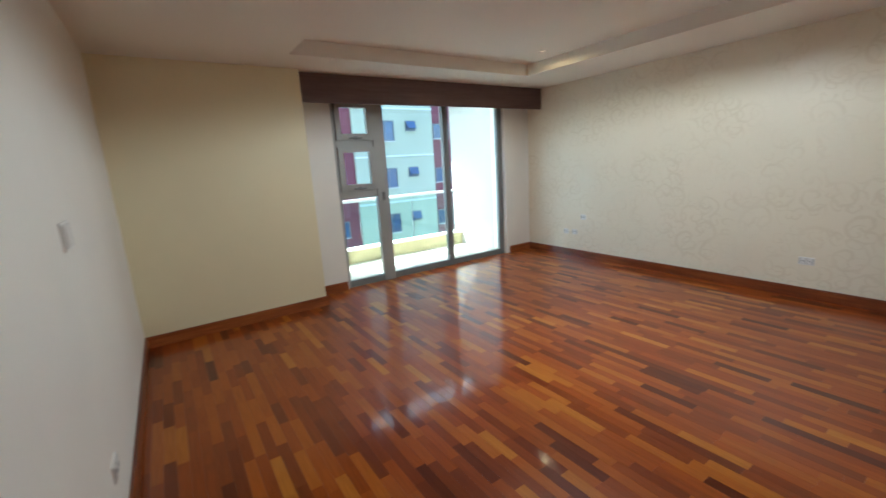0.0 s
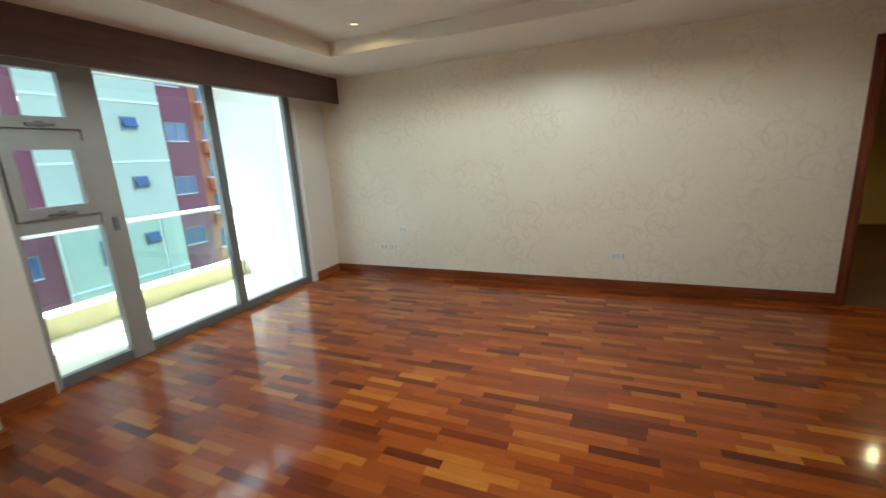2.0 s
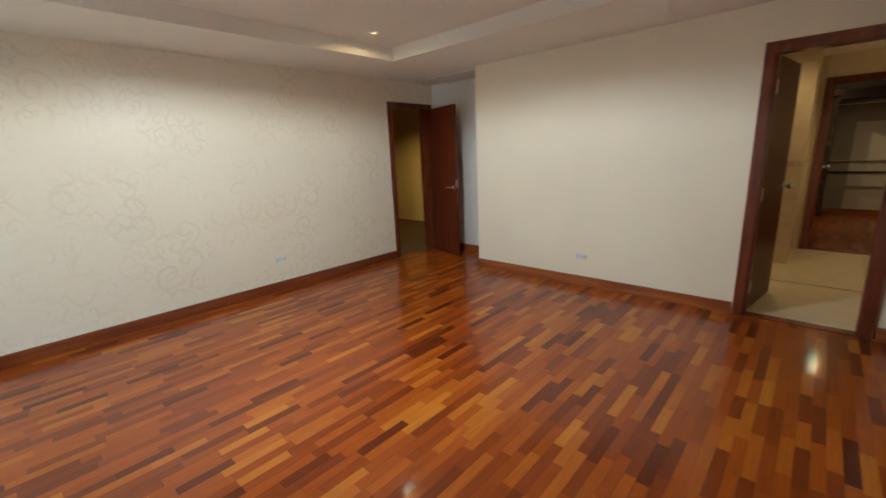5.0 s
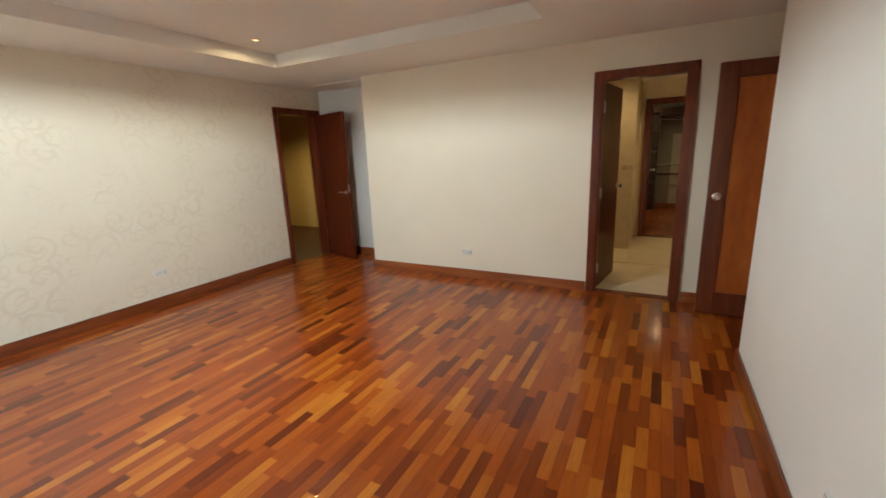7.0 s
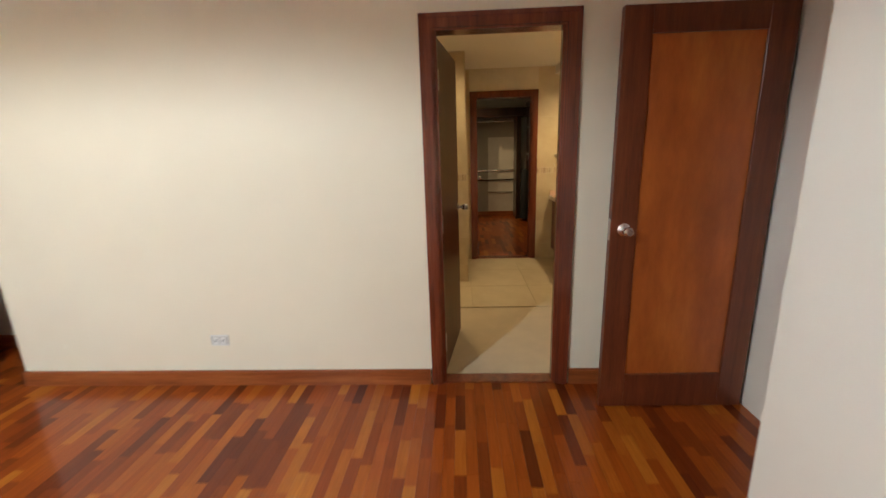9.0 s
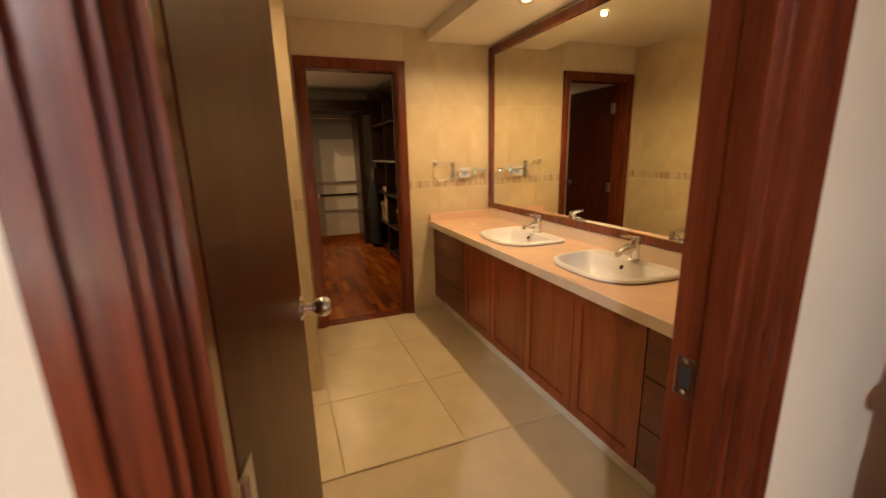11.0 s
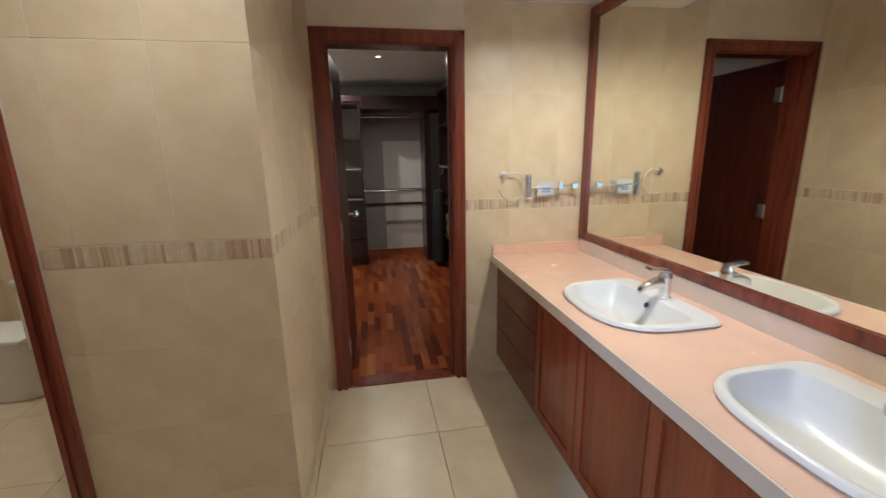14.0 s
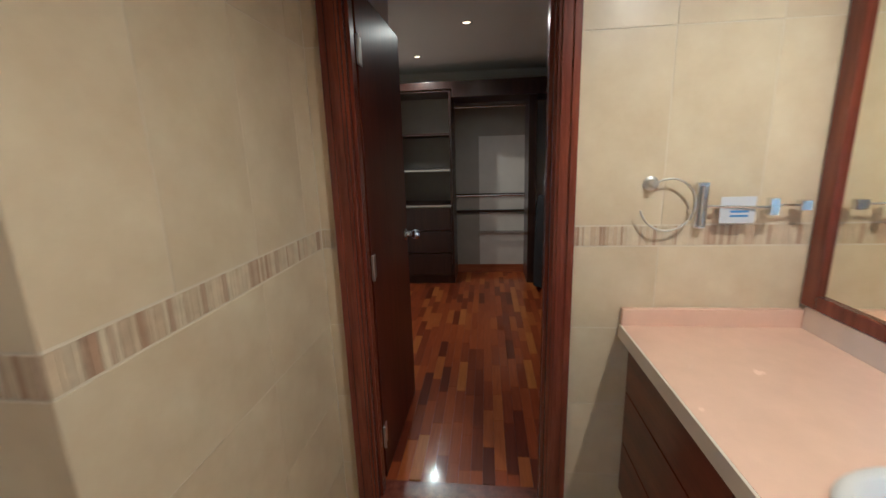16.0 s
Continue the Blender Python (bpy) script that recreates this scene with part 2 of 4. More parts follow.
M_CAB_H = wood("vanity_drawer_wood", (0.085, 0.017, 0.006), (0.14, 0.028, 0.009), (0.19, 0.044, 0.014), 0.33, "y")
M_WENGE = wood("wenge_closet_wood", (0.022, 0.011, 0.008), (0.038, 0.017, 0.011), (0.060, 0.026, 0.015), 0.35, "z")
# Brown wood greyed and lightened: the window's glare haze is put into the colour.
M_PELMET_HAZED = wood("pelmet_wood_hazed", (0.135, 0.088, 0.090), (0.17, 0.112, 0.113), (0.20, 0.135, 0.134), 0.5, "x", coat=0.0, spec=0.25, depth=0.3)
M_TILE_WALL = tile_mat("cream_wall_tile", (0.61, 0.49, 0.305), (0.71, 0.605, 0.41), 0.32)
M_TILE_WALL_ALL = tile_mat("cream_wall_tile_field", (0.61, 0.49, 0.305), (0.71, 0.605, 0.41), 0.32, False)
M_TILE_FLOOR = tile_mat("sand_floor_tile", (0.58, 0.48, 0.31), (0.67, 0.57, 0.39), 0.30)
M_GROUT = plain("pale_grout", (0.70, 0.62, 0.48), 0.8, var=0.06)
M_GROUT_F = plain("floor_grout", (0.56, 0.47, 0.33), 0.8, var=0.06)
M_MOSAIC = mosaic_mat()
# Edge's quartz made pinker: warm lamp glow on the top is coloured in.
M_TOP_LAMPLIT = plain("cream_quartz_lamplit", (0.77, 0.53, 0.385), 0.25, var=0.04, scale=9, grain=220, relief=0.02)
M_TOP_EDGE = plain("cream_quartz_edge", (0.72, 0.62, 0.50), 0.3, var=0.04, scale=9, grain=220, relief=0.02)
M_CERAMIC = plain("white_ceramic", (0.74, 0.73, 0.72), 0.30, var=0.01, relief=0, coat=0.1)
M_CHROME = plain("chrome", (0.80, 0.81, 0.83), 0.24, 1.0, var=0.03, relief=0)
M_STEEL = plain("brushed_nickel", (0.70, 0.68, 0.64), 0.38, 1.0, var=0.05, relief=0.03)
M_ALU = plain("bronze_grey_aluminium", (0.37, 0.375, 0.35), 0.45, 0.1, var=0.05, relief=0.04)
M_ALU_D = plain("dark_aluminium", (0.19, 0.20, 0.20), 0.45, 0.1, var=0.05, relief=0.04)
M_PLASTIC = plain("white_plastic", (0.80, 0.79, 0.76), 0.35, var=0.02, relief=0)
M_SEAM = plain("grey_plastic_seam", (0.55, 0.54, 0.51), 0.5, relief=0)
M_DARK = plain("dark_slot", (0.03, 0.03, 0.03), 0.6, relief=0)
M_PLINTH = plain("white_plinth", (0.72, 0.70, 0.66), 0.5, var=0.05)
M_WHITE_BOARD = plain("white_back_panel", (0.66, 0.62, 0.55), 0.5, var=0.05)
M_GREY_BOARD = plain("grey_back_panel", (0.34, 0.31, 0.27), 0.5, var=0.05)
M_CRATE = plain("kraft_box", (0.42, 0.30, 0.17), 0.7, var=0.12)
M_CLOTH = plain("black_garment_cloth", (0.015, 0.015, 0.018), 0.9, var=0.2)
M_PAPERNOTE = plain("paper_label", (0.62, 0.63, 0.68), 0.6, var=0.03)
M_BLUEBAR = plain("blue_print", (0.10, 0.25, 0.60), 0.6, var=0.03)
M_GLASS = glass_mat("window_glass", (0.96, 1.0, 0.98))
M_RAILGLASS = glass_mat("green_rail_glass", (0.80, 0.95, 0.88))
M_BALC_FLOOR = plain("balcony_tile", (0.62, 0.58, 0.48), 0.6, var=0.08, scale=2)
M_BALC_WALL = plain("balcony_render", (0.50, 0.50, 0.45), 0.7, var=0.03, scale=2)
M_KERB = plain("cream_kerb_paint", (0.44, 0.40, 0.22), 0.6, var=0.05)
M_FACADE = plain("pale_facade_render", (0.50, 0.505, 0.36), 0.8, var=0.05, scale=0.5, grain=12)
M_MAROON = plain("maroon_facade_render", (0.20, 0.06, 0.07), 0.8, var=0.08, scale=0.5, grain=12)
M_ORANGE = plain("orange_brick_render", (0.45, 0.15, 0.06), 0.8, var=0.08, scale=0.5, grain=12)
M_BLUEWIN = plain("tinted_window", (0.07, 0.11, 0.20), 0.15, var=0.2, scale=1.0, relief=0)
M_WHITE_TRIM = plain("white_trim_paint", (0.75, 0.75, 0.72), 0.6, var=0.04)
M_GROUND = plain("grey_street", (0.10, 0.10, 0.095), 0.9, var=0.2, scale=0.2, grain=3)
M_BULB = glow_mat("bulb_glow", (1.0, 0.52, 0.18), 0.32)

# ---------------------------------------------------------------- mesh helpers


def box_into(bm, x0, x1, y0, y1, z0, z1):
    vs = [bm.verts.new((x, y, z)) for z in (z0, z1) for y in (y0, y1) for x in (x0, x1)]
    for f in ((0, 2, 3, 1), (4, 5, 7, 6), (0, 1, 5, 4), (2, 6, 7, 3), (0, 4, 6, 2), (1, 3, 7, 5)):
        bm.faces.new([vs[i] for i in f])


def boxes(*rows, bevel=0.0):
    bm = bmesh.new()
    for r in rows:
        box_into(bm, *r)
    if bevel:
        bmesh.ops.bevel(bm, geom=bm.edges[:], offset=bevel, segments=2, affect="EDGES", profile=0.7)
    return bm


def lathe(profile, segments=24, axis="z"):
    """A turned solid from (radius, height) pairs."""
    bm = bmesh.new()
    rings = []
    for r, z in profile:
        if r < 1e-5:
            rings.append([bm.verts.new((0, 0, z))])
        else:
            rings.append([bm.verts.new((r * math.cos(2 * math.pi * i / segments), r * math.sin(2 * math.pi * i / segments), z)) for i in range(segments)])
    for a, b in zip(rings, rings[1:]):
        for i in range(segments):
            j = (i + 1) % segments
            if len(a) == 1 and len(b) == 1:
                continue
            if len(a) == 1:
                bm.faces.new((a[0], b[j], b[i]))
            elif len(b) == 1:
                bm.faces.new((a[i], a[j], b[0]))
            else:
                bm.faces.new((a[i], a[j], b[j], b[i]))
    turn = {"z": Matrix(), "x": Matrix.Rotation(math.pi / 2, 4, "Y"), "-x": Matrix.Rotation(-math.pi / 2, 4, "Y"), "y": Matrix.Rotation(-math.pi / 2, 4, "X"), "-y": Matrix.Rotation(math.pi / 2, 4, "X"), "-z": Matrix.Rotation(math.pi, 4, "X")}[axis]
    bmesh.ops.transform(bm, matrix=turn, verts=bm.verts)
    return bm


def tube(points, radius, segments=10):
    """A round bar bent along a run of points."""
    bm = bmesh.new()
    pts = [Vector(p) for p in points]
    rings = []
    for i, p in enumerate(pts):
        d = (pts[min(i + 1, len(pts) - 1)] - pts[max(i - 1, 0)]).normalized()
        if i == 0:
            side = d.cross(Vector((0, 0, 1)) if abs(d.z) < 0.9 else Vector((1, 0, 0))).normalized()
        else:
            side = (side - d * side.dot(d)).normalized()
        up = side.cross(d)
        rings.append([bm.verts.new(p + radius * (side * math.cos(2 * math.pi * k / segments) + up * math.sin(2 * math.pi * k / segments))) for k in range(segments)])
    for a, b in zip(rings, rings[1:]):
        for k in range(segments):
            bm.faces.new((a[k], a[(k + 1) % segments], b[(k + 1) % segments], b[k]))
    bm.faces.new(rings[0][::-1])
    bm.faces.new(rings[-1])
    return bm


def mesh_of(name, bm, material, smooth=False):
    bmesh.ops.recalc_face_normals(bm, faces=bm.faces)
    me = bpy.data.meshes.new(name)
    bm.to_mesh(me)
    bm.free()
    me.materials.append(material)
    if smooth:
        for poly in me.polygons:
            poly.use_smooth = True
        me.set_sharp_from_angle(angle=radians(40))
    return me


def part(name, bm, material, parent, label="", smooth=False, place=None):
    ob = new(name, mesh_of(name, bm, material, smooth))
    ob.parent = parent
    if place is not None:
        ob.matrix_basis = place
    if label:
        ob["label"] = label
    return ob


def thing(name, label, category, place=None, group="", kind=""):
    ob = new(name)
    ob.empty_display_size = 0.1
    if place is not None:
        ob.matrix_basis = place
    return tagged(ob, label, category, group, kind)


def solid(name, bm, material, label="", category="", kind="", group="", smooth=False):
    return tagged(new(name, mesh_of(name, bm, material, smooth)), label, category, group, kind)


S = "structure"
CEIL, BCEIL, DOOR_H = 2.395, 2.38, 2.06

# ---------------------------------------------------------------- bedroom shell
solid("wall_east", boxes((4.745, 4.90, 0.255, 5.74, 0, 2.6), (4.745, 4.90, -0.46, 0.255, DOOR_H, 2.6), (4.745, 4.90, -0.68, -0.46, 0, 2.6)), M_PAPER, "cream wallpaper wall with a faint scroll pattern", "wall", S)
solid("wall_south", boxes((-1.07, 0.03, -0.10, 0, 0, 2.6), (0.03, 0.745, -0.10, 0, DOOR_H, 2.6), (0.745, 3.505, -0.10, 0, 0, 2.6)), M_PAINT_WARM, "plain warm cream painted wall beside the bathroom door", "wall", S)
solid("wall_alcove", boxes((3.385, 3.505, -0.56, -0.10, 0, 2.6), (3.385, 4.745, -0.68, -0.56, 0, 2.6)), M_PAINT_WHITE, "off-white painted alcove walls behind the entry door", "wall", S)
solid("wall_west", boxes((-0.47, -0.35, 1.25, 5.086, 0, 2.6)), M_PAINT_WHITE, "off-white painted wall with switches", "wall", S)
solid("wall_west_alcove", boxes((-1.07, -0.95, 0, 1.13, 0, 2.6), (-1.07, -0.35, 1.13, 1.25, 0, 2.6)), M_PAINT_WHITE, "off-white painted walls of the door alcove", "wall", S)
solid("wall_block", boxes((-0.47, 1.255, 5.086, 5.74, 0, 2.6)), M_PAINT, "cream painted boxed-out wall beside the window", "wall", S)
solid("wall_north", boxes((1.255, 1.66, 5.465, 5.74, 0, 2.6), (4.23, 4.745, 5.465, 5.74, 0, 2.6), (1.66, 4.23, 5.465, 5.74, 2.19, 2.6)), M_PAINT_WHITE, "off-white painted window wall", "wall", S)
TX0, TX1, TY0, TY1 = 1.05, 3.87, 0.93, 4.60
solid("ceiling", boxes((-1.07, TX0, -0.72, 5.72, CEIL, 2.62), (TX1, 4.92, -0.72, 5.72, CEIL, 2.62), (TX0, TX1, -0.72, TY0, CEIL, 2.62), (TX0, TX1, TY1, 5.72, CEIL, 2.62), (TX0, TX1, TY0, TY1, 2.525, 2.62)), M_CEIL, "off-white ceiling with a shallow recessed tray", "ceiling", S)
solid("floor", boxes((-0.47, 4.748, -0.06, 5.51, -0.12, -0.010), (-1.07, -0.47, -0.06, 1.25, -0.12, -0.010), (3.385, 4.748, -0.68, -0.06, -0.12, -0.010)), M_SUB, "varnished red-brown hardwood strip floor", "floor", S)


def board(bm, x0, x1, y0, y1):
    box_into(bm, x0, x1, y0, y1, 0.0, 0.092)
    dx, dy = (0.004, 0) if abs(x1 - x0) < abs(y1 - y0) else (0, 0.004)
    box_into(bm, x0 + dx, x1 - dx, y0 + dy, y1 - dy, 0.092, 0.102)


BASE = [("y", 4.727, 4.745, 0.318, 5.465), ("x", 0.815, 3.505, 0.0, 0.018), ("x", -0.95, -0.04, 0.0, 0.018), ("y", 3.505, 3.523, -0.542, 0.018),
        ("x", 3.505, 4.745, -0.56, -0.542), ("y", -0.35, -0.332, 1.13, 5.068), ("x", -0.35, 1.273, 5.068, 5.086), ("y", 1.255, 1.273, 5.086, 5.447),
        ("x", 1.255, 1.645, 5.447, 5.465), ("x", 4.29, 4.727, 5.447, 5.465), ("x", -0.95, -0.332, 1.112, 1.13)]
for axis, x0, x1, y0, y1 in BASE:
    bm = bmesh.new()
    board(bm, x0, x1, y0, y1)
    solid("baseboard", bm, M_BASE if axis == "y" else M_BASE_X_LIT, "varnished red-brown wooden baseboard along the wall", "baseboard", S)

pelmet = solid("pelmet_trim", boxes((1.257, 4.743, 5.195, 5.220, 2.108, CEIL), bevel=0.002), M_PELMET_HAZED, "dark brown wooden curtain pelmet above the balcony window", "pelmet", S)
rail_c = solid("curtain_rail_trim", boxes((1.28, 4.72, 5.30, 5.33, 2.36, 2.394)), M_PLASTIC, "white curtain rail hidden behind the pelmet", "curtain rail", S)

# ---------------------------------------------------------------- window and balcony
win = thing("window_1", "grey aluminium balcony window with sliding glass and small hopper sashes", "window", kind=S)
WY0, WY1 = 5.505, 5.565
for n, r, m in (("window_frame", (1.660, 1.705, WY0, WY1, 0.0, 2.19), M_ALU), ("window_frame", (4.146, 4.231, WY0, WY1, 0.0, 2.19), M_ALU_D),
                ("window_frame", (2.161, 2.310, WY0 - 0.02, WY1, 0.0, 2.19), M_ALU), ("window_frame", (3.183, 3.268, WY0 - 0.01, WY1 - 0.002, 0.0, 2.19), M_ALU_D),
                ("window_frame", (1.705, 2.161, WY0, WY1, 1.075, 1.165), M_ALU), ("window_frame", (1.705, 2.161, WY0, WY1, 1.665, 1.745), M_ALU),
                ("window_sill", (1.705, 2.161, WY0, WY1, 0.0, 0.078), M_ALU_D), ("window_sill", (2.310, 3.183, WY0, WY1, 0.0, 0.078), M_ALU_D), ("window_sill", (3.268, 4.146, WY0, WY1, 0.0, 0.078), M_ALU_D),
                ("window_head", (1.705, 4.146, WY0, WY1, 2.165, 2.19), M_ALU_D)):
    part(n, boxes(r, bevel=0.003), m, win)
part("window_reveal", boxes((4.232, 4.29, 5.445, 5.500, 0.0, 2.18), bevel=0.006), M_PAINT_WHITE, win)
for z0, z1 in ((1.745, 2.165), (1.165, 1.665)):
    sash = part("sash", boxes((1.707, 1.769, WY0 - 0.03, WY0 + 0.03, z0, z1), (2.092, 2.159, WY0 - 0.03, WY0 + 0.03, z0, z1), (1.769, 2.092, WY0 - 0.03, WY0 + 0.03, z0, z0 + 0.075), (1.769, 2.092, WY0 - 0.03, WY0 + 0.03, z1 - 0.055, z1)), M_ALU, win)
    part("sash_handle", boxes((1.858, 2.007, WY0 - 0.055, WY0 - 0.030, z0 + 0.015, z0 + 0.033), (1.913, 1.953, WY0 - 0.045, WY0 - 0.029, z0 + 0.008, z0 + 0.045), bevel=0.003), M_ALU_D, sash)
    g = part("pane", boxes((1.764, 2.097, WY0 - 0.002, WY0 + 0.004, z0 + 0.07, z1 - 0.05)), M_GLASS, win)
    g.visible_shadow = False
for x0, x1, z0 in ((1.70, 2.166, 0.045), (2.305, 3.188, 0.04), (3.262, 4.15, 0.04)):
    g = part("pane", boxes((x0, x1, 5.532, 5.538, z0, 1.08 if x0 < 2 else 2.17)), M_GLASS, win)
    g.visible_shadow = False
part("latch", boxes((2.22, 2.25, 5.462, 5.486, 1.02, 1.12), bevel=0.004), M_ALU_D, win)

solid("balcony_floor", boxes((1.2, 4.9, 5.565, 7.00, -0.30, -0.022)), M_BALC_FLOOR, "sunlit pale tiled balcony floor outside the window", "balcony", S)
solid("balcony_kerb", boxes((1.5, 4.36, 6.77, 6.93, -0.022, 0.180), bevel=0.004), M_KERB, "olive-cream painted balcony kerb under the glass rail", "kerb", S)
solid("balcony_kerb_cap", boxes((1.5, 4.36, 6.75, 6.95, 0.180, 0.205), bevel=0.004), M_WHITE_TRIM, "white cap on the balcony kerb", "kerb", S)
solid("balcony_wall_right", boxes((4.36, 4.52, 5.74, 6.98, -0.30, 2.75)), M_BALC_WALL, "sunlit white balcony side wall", "wall", S)
solid("balcony_wall_left", boxes((1.34, 1.5, 5.74, 6.98, -0.30, 2.75)), M_BALC_WALL, "white balcony side wall", "wall", S)
solid("balcony_ceiling", boxes((1.2, 4.9, 5.74, 7.62, 2.56, 2.75)), M_BALC_WALL, "white underside of the balcony above", "ceiling", S)
rail = thing("balcony_rail", "green-tinted glass balcony rail with a white top bar", "railing")
for i in range(3):
    g = part("glass_panel", boxes((1.52 + i * 0.945, 1.52 + i * 0.945 + 0.93, 6.844, 6.856, 0.206, 0.912)), M_RAILGLASS, rail)
    g.visible_shadow = False
part("top_bar", boxes((1.5, 4.36, 6.825, 6.875, 0.912, 0.955), bevel=0.006), M_WHITE_TRIM, rail)
part("drain_strip", boxes((1.5, 4.36, 6.53, 6.555, -0.022, -0.017)), M_ALU, rail)

solid("ground", boxes((-400, 400, 7.3, 900, -14.2, -14.0)), M_GROUND, "grey street ground far below", "ground", S)


def window_unit(house, x0, x1, z0, z1, y, ajar=False):
    w = part("window", boxes((x0, x1, y - 0.03, y + 0.05, z0, z1)), M_BLUEWIN, house)
    part("frame", boxes((x0 - 0.06, x0, y - 0.07, y + 0.05, z0 - 0.06, z1 + 0.06), (x1, x1 + 0.06, y - 0.07, y + 0.05, z0 - 0.06, z1 + 0.06), (x0, x1, y - 0.07, y + 0.05, z1, z1 + 0.06), (x0, x1, y - 0.07, y + 0.05, z0 - 0.06, z0),
                        ((x0 + x1) / 2 - 0.025, (x0 + x1) / 2 + 0.025, y - 0.06, y + 0.05, z0, z1)), M_ALU_D, w)
    part("sill", boxes((x0 - 0.06, x1 + 0.06, y - 0.09, y + 0.02, z0 - 0.10, z0 - 0.06)), M_FACADE if ajar else M_WHITE_TRIM, w)
    if ajar:
        lid = boxes((x0, x1, -0.02, 0.02, -(z1 - z0) * 0.9, 0))
        bmesh.ops.transform(lid, matrix=Matrix.Translation((0, y - 0.05, z1)) @ Matrix.Rotation(radians(-28), 4, "X"), verts=lid.verts)
        part("sash", lid, M_BLUEWIN, w)


house = thing("apartment_building", "pale and maroon rendered apartment building across the street", "building")
FY = 25.0
part("wall", boxes((10.0, 15.75, FY, FY + 8, -14, 30)), M_FACADE, house, "pale green-white render")
part("wall", boxes((3.0, 10.0, FY + 0.15, FY + 8, -14, 30)), M_MAROON, house, "maroon render")
part("wall", boxes((15.75, 17.7, FY + 0.15, FY + 8, -14, 30)), M_MAROON, house, "maroon render")
part("roof", boxes((2.8, 17.9, FY - 0.1, FY + 8.2, 30, 30.5)), M_WHITE_TRIM, house)
for k in range(-5, 8):
    z = 3.65 + 2.95 * k
    part("string_course", boxes((10.0, 15.75, FY - 0.05, FY, z - 1.65, z - 1.55)), M_WHITE_TRIM, house)
    window_unit(house, 13.72, 14.35, z, z + 0.55, FY, True)
    window_unit(house, 11.6, 12.75, z - 0.6, z + 0.55, FY)
    window_unit(house, 15.95, 17.1, z - 0.5, z + 0.38, FY + 0.15)
    window_unit(house, 8.3, 9.2, z - 0.5, z + 0.40, FY + 0.15)
    window_unit(house, 5.2, 6.3, z - 0.5, z + 0.40, FY + 0.15)
tower = thing("orange_tower", "orange-red brick apartment tower with stacked balconies, far off", "building")
part("wall", boxes((23.3, 40, 33, 46, -14, 22)), M_ORANGE, tower)
part("roof", boxes((23.1, 40.2, 32.8, 46.2, 22, 22.6)), M_WHITE_TRIM, tower)
part("wall", boxes((25.6, 26.9, 32.2, 33, -14, 22)), M_ORANGE, tower)
for k in range(-4, 7):
    z = 2.9 * k
    for x in (24.0, 27.5, 31.0):
        part("balcony", boxes((x, x + 1.4, 31.9, 33, z - 0.15, z + 0.75)), M_ORANGE, tower)
        part("balcony_edge", boxes((x - 0.05, x + 1.45, 31.85, 33, z + 0.75, z + 0.85)), M_WHITE_TRIM, tower)
        part("window", boxes((x + 0.2, x + 1.3, 32.95, 33.1, z + 0.86, z + 2.3)), M_BLUEWIN, tower)

# ---------------------------------------------------------------- doors


def knob(parent, x, y, z, way):
    """A round brushed knob on a rose, on a leaf face; way is +1 or -1 along the leaf's y."""
    ax = "y" if way > 0 else "-y"
    bm = lathe([(0.0, 0.0), (0.033, 0.0), (0.033, 0.004), (0.027, 0.009), (0.015, 0.013), (0.012, 0.020), (0.012, 0.034), (0.019, 0.042), (0.025, 0.052), (0.0265, 0.062), (0.024, 0.073), (0.016, 0.080), (0.012, 0.080), (0.010, 0.077), (0.0, 0.077)], 28, ax)
    bmesh.ops.translate(bm, vec=(x, y, z), verts=bm.verts)
    part("knob", bm, M_CHROME, parent, "polished chrome knob", True)


def lever(parent, x, y, z, way, reach):
    ax = "y" if way > 0 else "-y"
    bm = lathe([(0.0, 0.0), (0.028, 0.0), (0.028, 0.006), (0.010, 0.010), (0.010, 0.050), (0.0, 0.052)], 20, ax)
    bmesh.ops.translate(bm, vec=(x, y, z), verts=bm.verts)
    part("rose", bm, M_STEEL, parent, "", True)
    part("lever", tube([(x, y + way * 0.045, z), (x + reach * 0.4, y + way * 0.05, z + 0.004), (x + reach, y + way * 0.045, z - 0.004)], 0.009), M_STEEL, parent, "nickel lever handle", True)


def leaf_mesh(w, h, t=0.04, framed=False):
    bm = bmesh.new()
    if framed:
        st, top, bot = 0.13, 0.12, 0.205
        for r in ((0, st, 0, t, 0.008, h), (w - st, w, 0, t, 0.008, h), (st, w - st, 0, t, h - top, h), (st, w - st, 0, t, 0.008, bot)):
            box_into(bm, *r)
    else:
        box_into(bm, 0, w, 0, t, 0.008, h)
    bmesh.ops.bevel(bm, geom=bm.edges[:], offset=0.002, segments=1, affect="EDGES")
    return bm


